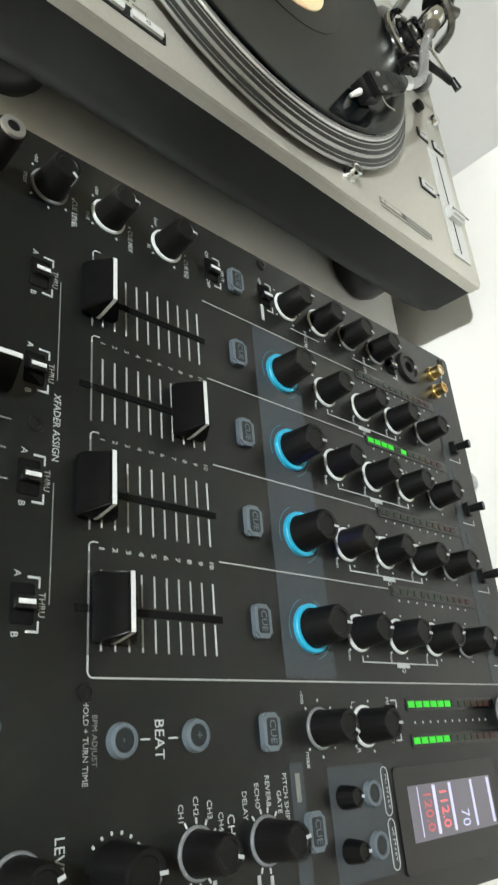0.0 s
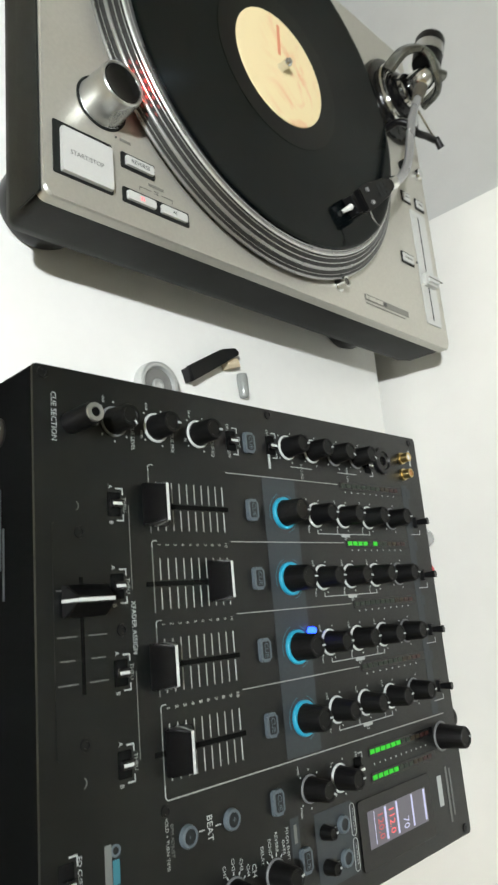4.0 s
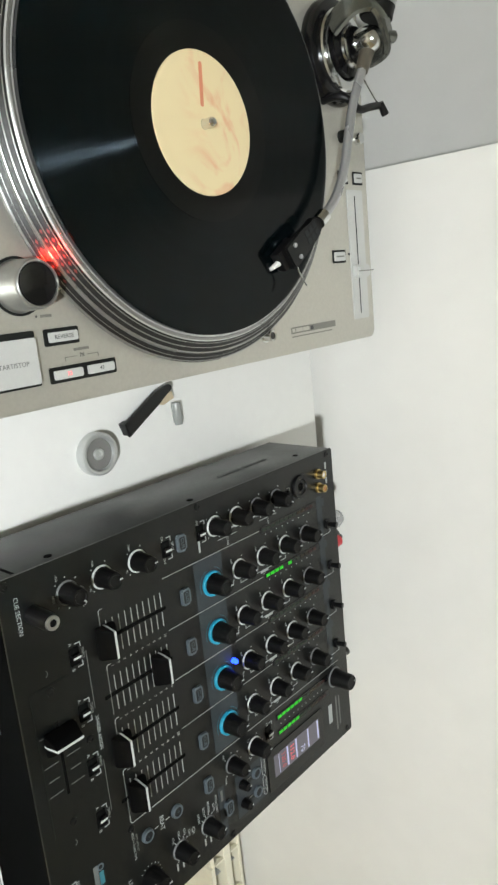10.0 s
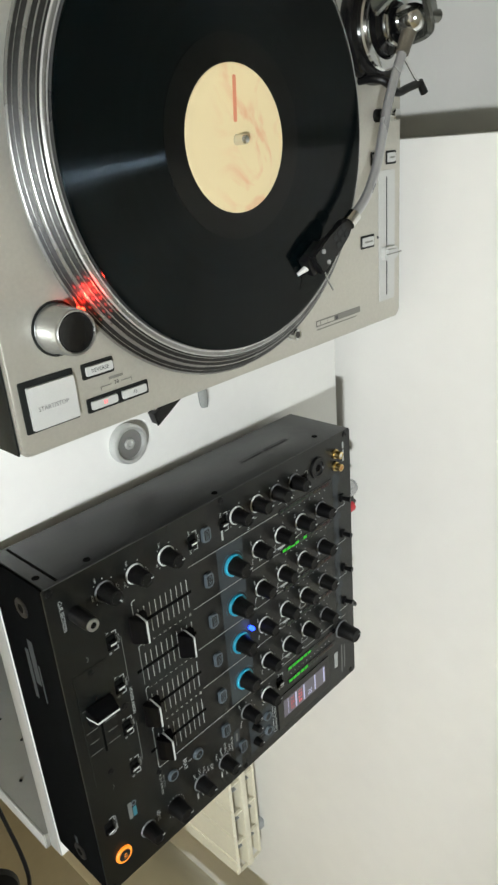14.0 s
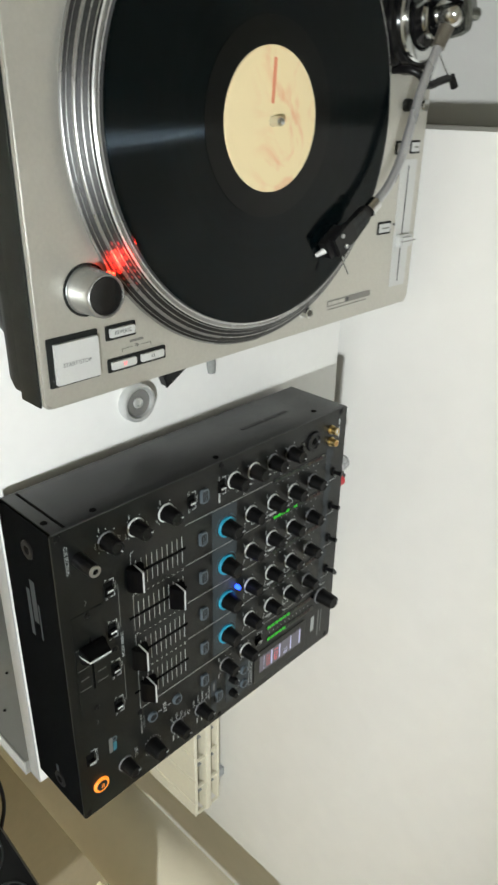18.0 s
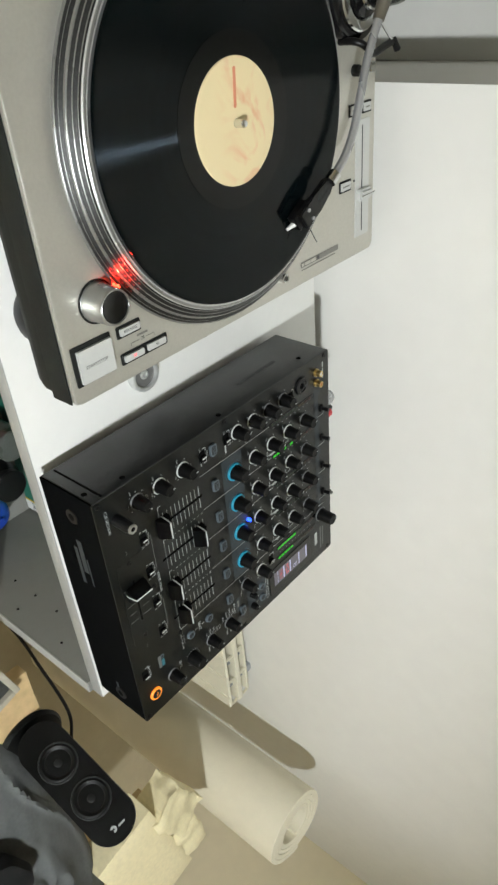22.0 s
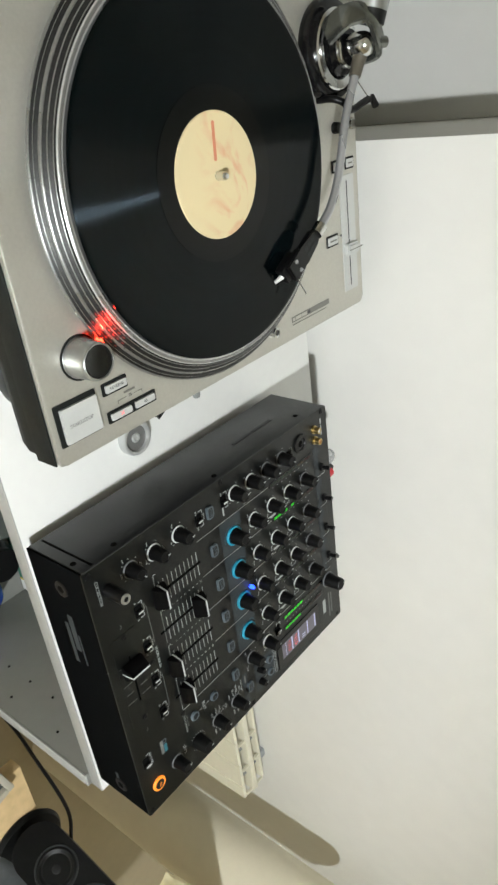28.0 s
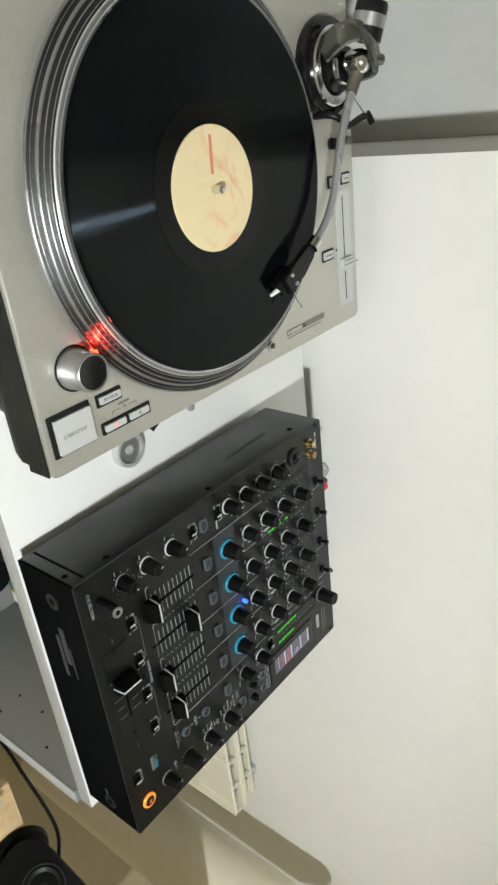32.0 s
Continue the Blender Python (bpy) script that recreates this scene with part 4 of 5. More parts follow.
    text("CH-" + str(i + 1), 0.0048, (x - 0.0065, 0.3315, P), mx, M["print"])
    bar(x + 0.0120, x + 0.0126, 0.3350, 0.3490, P, mx, M["print"])
    bar(x + 0.0085, x + 0.0126, 0.3484, 0.3490, P, mx, M["print"])
    part("grey_patch", prism(round_rect(x - 0.0265, x - 0.0185, 0.3355, 0.3415, 0.001), P, P + 0.0002), M["panel_grey"], mx)
# grey fields printed on the panel
part("grey_field", prism(round_rect(0.0495, 0.2300, 0.1553, 0.1890, 0.0015), P - 0.00005, P + 0.00008), M["panel_grey"], mx, "grey printed field behind the filter knobs")
part("grey_field", prism(round_rect(0.0440, 0.2305, 0.3290, 0.3380, 0.0010), P - 0.00005, P + 0.00006), M["panel_grey"], mx)
part("grey_field", prism(round_rect(0.2660, 0.3100, 0.1745, 0.2134, 0.001), P - 0.00005, P + 0.00008), M["panel_grey"], mx, "grey printed field round the start buttons")
part("grey_field", prism(round_rect(0.2630, 0.3140, 0.1520, 0.1600, 0.0008), P - 0.00005, P + 0.00008), M["panel_grey"], mx)

# left column: cue section and microphone
LX = 0.0262
knob("eq", LX, 0.0365, "eqd", -50, 7, "cue_level_knob", "black cue level knob with a grey collar")
knob("eq", LX, 0.0665, "eq", 0, 5, "cue_mix_knob", "black knob with a white collar")
knob("eq", LX, 0.1000, "eq", 0, 5, "cue_eq_knob", "black knob with a white collar")
for y in (0.1850, 0.2125):
    knob("eq", LX, y, "eq", 5, 5, "mic_eq_knob", "black knob with a white collar")
for y in (0.2400, 0.2680):
    knob("eq", LX, y, "eqd", -30, 5, "mic_level_knob", "black knob with a grey collar")
text("CUE LEVEL", 0.0036, (LX + 0.008, 0.0490, P), mx, M["print"], 0, 0.9)
text("CUE MIX", 0.0036, (LX + 0.008, 0.0785, P), mx, M["print"], 0, 0.9)
text("CUE EQ", 0.0036, (LX + 0.008, 0.1120, P), mx, M["print"], 0, 0.9)
text("cue", 0.0034, (LX - 0.0125, 0.0605, P), mx, M["print"])
text("mst", 0.0034, (LX + 0.0050, 0.0560, P), mx, M["print"])
text("low", 0.0034, (LX - 0.0125, 0.0940, P), mx, M["print"])
text("hi", 0.0034, (LX + 0.0050, 0.0895, P), mx, M["print"])
text("-oo", 0.0034, (LX - 0.0130, 0.0300, P), mx, M["print"])
text("max", 0.0034, (LX + 0.0010, 0.0255, P), mx, M["print"])
text("CUE SECTION", 0.0046, (0.0280, -0.0020, P), mx, M["print"], 0, 0.95)
text("MIC EQ", 0.0034, (LX + 0.0165, 0.1990, P), mx, M["print"])
text("MIC LEVEL", 0.0034, (LX + 0.0165, 0.2540, P), mx, M["print"])
for y0, y1 in ((0.1870, 0.2110), (0.2420, 0.2660)):
    bar(LX + 0.0136, LX + 0.0141, y0, y1, P, mx, M["print"])
part("mic_socket", lathe([(0.0040, 0.0002), (0.0042, 0.0012), (0.0072, 0.0012), (0.0080, 0.0024), (0.0112, 0.0022), (0.0118, 0.0)], 40), M["plastic"], mx, "black combination microphone socket", at=(LX - 0.001, 0.3050, P))
part("socket_hole", lathe([(0, 0.0003), (0.0042, 0.0003)], 24), M["hole"], mx, at=(LX - 0.001, 0.3050, P))
for x, m in ((0.0205, "white_plastic"), (0.0347, "copper")):
    rc = part("phono_socket", lathe([(0.0052, 0), (0.0052, 0.002), (0.0040, 0.0022), (0.0040, 0.0085), (0.0028, 0.0088), (0.0026, 0.0075)], 28), M["gold"], mx, "gold phono socket", at=(x, 0.3345, P))
    part("socket_core", lathe([(0.0027, 0.0078), (0.0012, 0.0076), (0, 0.0076)], 20), M[m], rc, at=(x, 0.3345, P))
for x0, x1 in ((0.012, 0.019), (0.021, 0.026), (0.028, 0.034)):
    bar(x0, x1, 0.3475, 0.3500, P, mx, M["print"], "printed_bar")
# headphone plug adapter standing in its socket
pl = part("headphone_plug", lathe([(0, 0), (0.0062, 0), (0.0062, 0.018), (0.0058, 0.0230), (0.0040, 0.0230)], 32), M["plastic"], mx, "black jack adapter with a metal ring", at=(0.0306, 0.0085, P))
part("metal_ring", lathe([(0.0050, 0.0227), (0.0052, 0.0231), (0.0050, 0.0243), (0.0027, 0.0245), (0.0025, 0.0235)], 32), M["alu"], pl, at=ORG[pl])
part("plug_bore", lathe([(0.0027, 0.0240), (0, 0.0238)], 20), M["hole"], pl, at=ORG[pl])


# rubber buttons
cue_out = mesh_of(prism(round_rect(-0.0072, 0.0072, -0.0048, 0.0048, 0.0022), 0, 0.0026, 0.0010), "cue_button", M["rubber_grey"])
cue_in = mesh_of(prism(round_rect(-0.0052, 0.0052, -0.0030, 0.0030, 0.0012), 0.0024, 0.0028), "key_face", M["key"])
for x, y in [(c - 0.001, 0.1425) for c in CH] + [(LX + 0.001, 0.1450), (0.2510, 0.1420), (0.2885, 0.1625)]:
    b = part("cue_button", cue_out, None, mx, "grey rubber cue button", at=(x, y, P))
    part("key_face", cue_in, None, b, at=(x, y, P))
    text("CUE", 0.0048, (x, y, P + 0.0029), b, M["rubber_grey"])
round_out = mesh_of(lathe([(0.0038, 0.0022), (0.0041, 0.0030), (0.0054, 0.0026), (0.0059, 0.0010), (0.0059, 0)], 32), "round_button", M["rubber_grey"])
round_in = mesh_of(lathe([(0, 0.0026), (0.0039, 0.0024)], 28), "key_face", M["key"])
for x, y, s in ((0.2515, 0.0720, "-"), (0.2510, 0.1040, "+")):
    b = part("beat_button", round_out, None, mx, "round grey beat button", at=(x, y, P))
    part("key_face", round_in, None, b, at=(x, y, P))
    text(s, 0.0050, (x, y, P + 0.0028), b, M["rubber_grey"])
small_out = mesh_of(lathe([(0.0036, 0.0020), (0.0040, 0.0028), (0.0052, 0.0024), (0.0056, 0.0008), (0.0056, 0)], 28), "start_button", M["rubber_grey"])
small_in = mesh_of(lathe([(0, 0.0023), (0.0037, 0.0021)], 24), "key_face", M["key"])
for x in (0.2780, 0.2980):
    b = part("start_button", small_out, None, mx, "round grey start button", at=(x, 0.2020, P))
    part("key_face", small_in, None, b, at=(x, 0.2020, P))
    knob("small", x, 0.1830, None, 0, 0, "curve_knob", "small black curve knob")
    bar(x - 0.0003, x + 0.0003, 0.1900, 0.1955, P, mx, M["print"])
text("BEAT", 0.0058, (0.2515, 0.0880, P), mx, M["print"])
bar(0.2511, 0.2517, 0.0800, 0.0840, P, mx, M["print"])
bar(0.2511, 0.2517, 0.0920, 0.0962, P, mx, M["print"])
text("BPM ADJUST", 0.0029, (0.2510, 0.0618, P), mx, M["print_dim"])
text("HOLD + TURN TIME", 0.0029, (0.2515, 0.0584, P), mx, M["print_mid"])
for x, s in ((0.2780, "CH START"), (0.2990, "XF START")):
    part("print_frame", ringbar(0.0022, 0.0026, 0, 0.0002, 12, 90, 270), M["print"], mx, at=(x - 0.0075, 0.2133, P))
    part("print_frame", ringbar(0.0022, 0.0026, 0, 0.0002, 12, -90, 90), M["print"], mx, at=(x + 0.0075, 0.2133, P))
    for y in (0.2109, 0.2157):
        bar(x - 0.0075, x + 0.0075, y - 0.0002, y + 0.0002, P, mx, M["print"])
    text(s, 0.0036, (x, 0.2133, P), mx, M["print"], 0, 0.85)
text("A", 0.0034, (0.2918, 0.1765, P), mx, M["print"])
text("B", 0.0034, (0.3040, 0.1765, P), mx, M["print"])

# faders
slot = mesh_of(box(-0.0014, 0.0014, -0.0339, 0.0339, -0.0002, 0.0003), "fader_slot", M["hole"])
line_s = mesh_of(box(-0.0061, 0.0061, -0.00038, 0.00038, 0, 0.0002), "tick_mark", M["print_mid"])
line_e = mesh_of(box(-0.0061, 0.0061, -0.00042, 0.00042, 0, 0.0002), "tick_mark", M["print"])


def cap_mesh():
    bm = bmesh.new()
    b = [(-0.0122, -0.0082, 0.0012), (0.0122, -0.0082, 0.0012), (0.0122, 0.0082, 0.0012), (-0.0122, 0.0082, 0.0012)]
    m = [(-0.0122, -0.0080, 0.0050), (0.0122, -0.0080, 0.0050), (0.0122, 0.0080, 0.0050), (-0.0122, 0.0080, 0.0050)]
    t = [(-0.0105, -0.0016, 0.0150), (0.0105, -0.0016, 0.0150), (0.0105, 0.0016, 0.0150), (-0.0105, 0.0016, 0.0150)]
    rows = [[bm.verts.new(v) for v in r] for r in (b, m, t)]
    for p, q in zip(rows, rows[1:]):
        for i in range(4):
            bm.faces.new((p[i], p[(i + 1) % 4], q[(i + 1) % 4], q[i]))
    bm.faces.new(rows[0])
    bm.faces.new(rows[2])
    bmesh.ops.bevel(bm, geom=list(bm.edges), offset=0.0005, segments=2, affect="EDGES")
    return mesh_of(bm, "fader_cap", M["cap"])


CAP = cap_mesh()
stem = mesh_of(box(-0.0008, 0.0008, -0.003, 0.003, -0.0002, 0.002), "fader_stem", M["plastic"])
cl = box(-0.0106, 0.0106, -0.0009, 0.0009, 0.0149, 0.0152)
for s in (-1, 1):
    vs = [cl.verts.new(v) for v in ((s * 0.0107, -0.0008, 0.0152), (s * 0.0107, 0.0008, 0.0152), (s * 0.01235, 0.0008, 0.0050), (s * 0.01235, -0.0008, 0.0050), )]
    cl.faces.new(vs)
    vs = [cl.verts.new(v) for v in ((s * 0.01235, -0.0008, 0.0050), (s * 0.01235, 0.0008, 0.0050), (s * 0.01235, 0.0008, 0.0014), (s * 0.01235, -0.0008, 0.0014))]
    cl.faces.new(vs)
CAPLINE = mesh_of(cl, "white_line", M["ring"])


def fader_cap(x, y, turn=0.0, name="fader_cap"):
    c = part(name, CAP, None, mx, "wedge-shaped black fader cap with a white line", at=(x, y, P), turn=turn)
    part("fader_stem", stem, None, c, at=(x, y, P))
    part("white_line", CAPLINE, None, c, at=(x, y, P))


for i, x in enumerate(CH):
    part("fader_slot", slot, None, mx, at=(x - 0.0003, 0.0874, P))
    for k in range(10):
        y = 0.0640 + 0.0059 * k
        for s in (-1, 1):
            part("tick_mark", line_e if k == 9 else line_s, None, mx, at=(x - 0.0003 + s * 0.0083, y, P))
        text(str(k + 1), 0.0034, (x + 0.0222, y, P), mx, M["print_mid"]) if i < 3 else None
        text(str(k + 1), 0.0034, (x - 0.0230, y, P), mx, M["print_mid"]) if i == 3 else None
    fader_cap(x - 0.0005, (0.0605, 0.1065, 0.0600, 0.0675)[i])
    # channel frame: a corner at the front and a long line to the back
    xl = x - 0.0250
    bar(xl + 0.0015, xl + 0.0040, 0.0585, 0.0590, P, mx, M["print"])
    part("frame_corner", ringbar(0.0015, 0.0020, 0, 0.0003, 6, 180, 270), M["print"], mx, at=(xl + 0.0020, 0.0605, P))
    bar(xl, xl + 0.0005, 0.0605, 0.0625, P, mx, M["print"])
    bar(xl, xl + 0.0006, 0.1215, 0.2400, P, mx, M["print_mid"], "channel_line")
    bar(xl + 0.0040, xl + 0.0405, 0.0584, 0.0591, P, mx, M["print_dim"])
    if i == 3:
        bar(0.2310, 0.2317, 0.0610, 0.3450, P, mx, M["print_mid"], "channel_line")
        bar(xl + 0.0406, 0.2290, 0.0584, 0.0591, P, mx, M["print_mid"])
        part("frame_corner", ringbar(0.0020, 0.0025, 0, 0.0003, 6, 270, 360), M["print"], mx, at=(0.2291, 0.0610, P))
# crossfader
part("crossfader_plate", prism(round_rect(0.0850, 0.2000, -0.0045, 0.0270, 0.0015), P - 0.0001, P + 0.0003), M["panel"], mx, "screwed-down crossfader plate")
part("fader_slot", box(-0.0290, 0.0290, -0.0010, 0.0010, 0.0002, 0.0006), M["hole"], mx, at=(0.1425, 0.0115, P))
for x in (0.1200, 0.1430, 0.1545, 0.1660):
    for s in (-1, 1):
        w = 0.0056 if x in (0.1200, 0.1430, 0.1660) else 0.0042
        bar(x - 0.0003, x + 0.0003, 0.0115 + s * 0.0090 - w, 0.0115 + s * 0.0090 + w, P + 0.0003, mx, M["print_dim"])
fader_cap(0.1255, 0.0115, 90, "crossfader_cap")
for x in (0.0900, 0.1950):
    part("screw", screw, None, mx, at=(x, 0.0115, P - 0.0002))
for x, y in ((0.0760, 0.0090), (0.2120, 0.0090)):
    part("curve_print", ringbar(0.0022, 0.0028, 0, 0.0002, 8, 20, 150), M["print_dim"], mx, at=(x, y, P))


# slide switches with printed brackets
sw_well = mesh_of(prism(round_rect(-0.0068, 0.0068, -0.0042, 0.0042, 0.001), 0, 0.0004), "switch_well", M["hole"])
sw_cap = mesh_of(box(-0.0024, 0.0024, -0.0038, 0.0038, 0.0003, 0.0038, 0.0008), "switch_cap", M["gloss"])
sw_line = mesh_of(box(-0.0008, 0.0008, -0.0030, 0.0030, 0.0038, 0.0041), "white_line", M["ring"])


def slide_switch(x, y, shift, bracket=True, a="", b="", mid=""):
    w = part("slide_switch", sw_well, None, mx, "black slide switch with a white line", at=(x, y, P))
    c = part("switch_cap", sw_cap, None, w, at=(x + shift, y, P))
    part("white_line", sw_line, None, c, at=(x + shift, y, P))
    if bracket:
        for s in (-1, 1):
            bar(x + s * 0.0090 - 0.0004, x + s * 0.0090 + 0.0004, y + 0.0015, y + 0.0062, P, mx, M["print"])
            bar(x + min(s * 0.0055, s * 0.0090), x + max(s * 0.0055, s * 0.0090), y + 0.0056, y + 0.0062, P, mx, M["print"])
    if a:
        text(a, 0.0036, (x - 0.0100, y - 0.0022, P), mx, M["print"])
        text(b, 0.0036, (x + 0.0100, y - 0.0022, P), mx, M["print"])
    if mid:
        text(mid, 0.0034, (x, y + 0.0070, P), mx, M["print_mid"], 0, 0.95)


for x in CH:
    slide_switch(x, 0.0340, 0.0, True, "A", "B", "THRU")
slide_switch(LX + 0.001, 0.1290, 0.0005, True, "", "", "")
text("ON", 0.0032, (LX - 0.0080, 0.1265, P), mx, M["print"])
text("OFF", 0.0032, (LX + 0.0100, 0.1265, P), mx, M["print"])
text("SPLIT", 0.0032, (LX + 0.001, 0.1365, P), mx, M["print"])
slide_switch(LX, 0.1675, 0.0010, True)
text("OFF", 0.0030, (LX - 0.0085, 0.1650, P), mx, M["print"])
bar(LX + 0.0065, LX + 0.0170, 0.1640, 0.1660, P, mx, M["print"], "printed_bar")
slide_switch(LX + 0.0045, 0.2830, 0.0010, True)
slide_switch(0.2510, -0.0010, 0.0020, True)
text("EQ CURVE", 0.0034, (0.2510, 0.0062, P), mx, M["print"])
slide_switch(0.2485, 0.2250, 0.0010, True)
text("MN", 0.0034, (0.2405, 0.2240, P), mx, M["print"])
text("ST", 0.0034, (0.2575, 0.2240, P), mx, M["print"])
text("XFADER ASSIGN", 0.0042, (0.1412, 0.0440, P), mx, M["print"], 0, 0.92)
for x0, x1 in ((0.0742, 0.1210), (0.1640, 0.2080)):
    bar(x0, x1, 0.0435, 0.0439, P, mx, M["print_dim"])
# effect badge by the switch
part("printed_badge", prism(round_rect(0.2425, 0.2610, 0.0200, 0.0240, 0.0006), P, P + 0.0002), M["print_dim"], mx, "grey and turquoise effect badge")
part("printed_badge", prism(round_rect(0.2500, 0.2610, 0.0245, 0.0285, 0.0006), P, P + 0.0002), M["cyan_dim"], mx)
part("printed_badge", ringbar(0.0018, 0.0030, 0, 0.0002, 20), M["rubber_grey"], mx, at=(0.2460, 0.0265, P))

# right column: master and effects
knob("mid", 0.2505, 0.1735, "mid", -30, 7, "master_knob", "black master knob with a grey collar")
knob("eq", 0.2505, 0.2045, "eq", 0, 5, "balance_knob", "black balance knob with a white collar")
text("-oo", 0.0038, (0.2380, 0.1640, P), mx, M["print"])
text("max", 0.0038, (0.2625, 0.1640, P), mx, M["print"])
text("L", 0.0036, (0.2405, 0.1980, P), mx, M["print"])
text("R", 0.0036, (0.2605, 0.1980, P), mx, M["print"])
knob("master", 0.2475, 0.3370, "master", 0, 0, "booth_knob", "tall black knob with a grey collar")
knob("mid", 0.2880, 0.0368, "mid", 20, 0, "level_knob", "black effect level knob")
text("LEVEL", 0.0050, (0.2838, 0.0500, P), mx, M["print"])
knob("big", 0.2898, 0.0697, None, 0, 15, "time_knob", "large black effect time knob")
knob("mid", 0.2885, 0.1030, "mid", -15, 0, "channel_select_knob", "black channel select knob")
knob("mid", 0.2885, 0.1365, "mid", 10, 0, "effect_select_knob", "black effect select knob")


def around(cx, cy, rr, marks):
    """A dash on the dial and its word, or a bar, at each (word, x, y) off the knob's middle."""
    for word, dx, dy in marks:
        a = math.degrees(math.atan2(dy, dx))
        part("dial_dash", prism(round_rect(-0.0004, 0.0004, -0.0010, 0.0010, 0.0003), 0, 0.0002), M["print"], mx, at=(cx + rr * math.cos(radians(a)), cy + rr * math.sin(radians(a)), P), turn=a - 90)
        if word:
            text(word, 0.0033, (cx + dx, cy + dy, P), mx, M["print"])
        else:
            bar(cx + dx - 0.0034, cx + dx + 0.0034, cy + dy - 0.0008, cy + dy + 0.0008, P, mx, M["print_mid"], "printed_bar")


around(0.2885, 0.1030, 0.0100, (("CH1", -0.0125, -0.0067), ("CH2", -0.0145, 0.0), ("CH3", -0.0128, 0.0063), ("CH4", -0.0085, 0.0114)))
around(0.2885, 0.1030, 0.0100, (("", 0.0140, -0.0055), ("", 0.0150, 0.0010), ("", 0.0125, 0.0070)))
around(0.2885, 0.1365, 0.0100, (("DELAY", -0.0125, -0.0100), ("ECHO", -0.0152, -0.0035), ("REVERB", -0.0165, 0.0024), ("GATE", -0.0122, 0.0083)))
around(0.2885, 0.1365, 0.0100, (("", 0.0140, -0.0055), ("", 0.0150, 0.0010)))
text("PITCH SHIFT", 0.0033, (0.2755, 0.1486, P), mx, M["print"])
text("CH", 0.0050, (0.2815, 0.1191, P), mx, M["print"])
text("BEAT", 0.0040, (0.2850, 0.1549, P), mx, M["print"], 0, 0.9)
bar(0.2670, 0.2775, 0.1548, 0.1574, P, mx, M["print_dim"], "printed_bar")
fx = part("effect_button", lathe([(0.0058, 0), (0.0058, 0.0026), (0.0050, 0.0030), (0, 0.0028)], 36), M["key"], mx, "round effect button with a lit orange ring", at=(0.2915, 0.0072, P))
part("lit_ring", lathe([(0.0060, 0), (0.0060, 0.0022), (0.0078, 0.0022), (0.0084, 0.0014), (0.0084, 0)], 40), M["led_orange"], fx, at=ORG[fx])
text("FX", 0.0044, (0.2915, 0.0072, P + 0.0031), fx, M["led_orange"])
# meters
seg = {n: mesh_of(box(-0.0015, 0.0015, -0.0026, 0.0026, 0, 0.0004), "led_segment", M[n]) for n in ("led_green", "led_off", "led_amber", "led_redoff")}


def meter(x, y0, lit, n=12, wide=0.0031):
    w = part("level_meter", prism(round_rect(x - wide, x + wide, y0 - 0.004, y0 + n * 0.0066 + 0.002, 0.0012), P, P + 0.0004), M["gloss"], mx, "level meter of small segments, partly lit green")
    for k in range(n):
        kind = "led_green" if k in lit else "led_off" if k < n - 4 else "led_amber" if k < n - 2 else "led_redoff"
        part("led_segment", seg[kind], None, w, at=(x, y0 + k * 0.0066, P + 0.0003))


for x in (0.2415, 0.2583):
    meter(x, 0.2430, (0, 1, 2, 3, 4, 5) if x < 0.25 else (0, 1, 2, 3, 4))
for i, x in enumerate(CH):
    meter(x - 0.0242, 0.2465, (0, 1, 2, 3, 5) if i == 1 else ())
    for k in range(9):
        bar(x - 0.0196, x - 0.0186, 0.2480 + k * 0.0083, 0.2490 + k * 0.0083, P, mx, M["print"], "scale_mark")
for k in range(11):
    bar(0.2494, 0.2506, 0.2440 + k * 0.0068, 0.2448 + k * 0.0068, P, mx, M["print"], "scale_mark")
part("blue_lamp", lathe([(0, 0.0060), (0.0015, 0.0056), (0.0023, 0.0042), (0.0024, 0)], 16), M["led_blue"], mx, "lit blue indicator lamp", at=(0.1543, 0.1890, P))
# screen
sc = part("screen", prism(round_rect(0.2690, 0.3125, 0.2190, 0.3100, 0.002), P, P + 0.0008, 0.0003), M["gloss"], mx, "small lit screen in a glossy black window")
part("display", box(0.2774, 0.3006, 0.2282, 0.3018, P + 0.0008, P + 0.0010), M["screen"], sc, "glowing display field")
for y, h in ((0.2356, 0.0006), (0.2490, 0.0024), (0.2630, 0.0022), (0.2828, 0.0020), (0.2994, 0.0024)):
    part("display_bar", box(0.2782, 0.2990, y - h / 2, y + h / 2, P + 0.0010, P + 0.0011), M["screen_bar"], sc)
text("120.0", 0.0088, (0.2888, 0.2424, P + 0.0011), sc, M["screen_dark_red"], 0, 0.9)
text("112.0", 0.0088, (0.2885, 0.2560, P + 0.0011), sc, M["screen_red"], 0, 0.9)
text("70", 0.0100, (0.2945, 0.2728, P + 0.0011), sc, M["screen_bar"], 0, 0.8)
for x0, x1, y0, y1 in ((0.2745, 0.2960, 0.3215, 0.3275), (0.2700, 0.3100, 0.3345, 0.3370), (0.2720, 0.3060, 0.3400, 0.3420)):
    bar(x0, x1, y0, y1, P, mx, M["print_dim"] if y0 > 0.33 else M["print"], "printed_bar")

# plugs and cable at the back of the mixer
plug = thing("phono_plug", (0.113, 0.385, 0.060), "red phono plug with a black cable behind the mixer", "plug")
part("barrel", tube([(0.115, 0.3605, 0.070), (0.116, 0.392, 0.069)], 0.0060, 16), M["plastic"], plug)
part("red_collar", tube([(0.1155, 0.374, 0.0705), (0.1160, 0.3945, 0.0700)], [0.0072, 0.0066], 18), M["red"], plug)
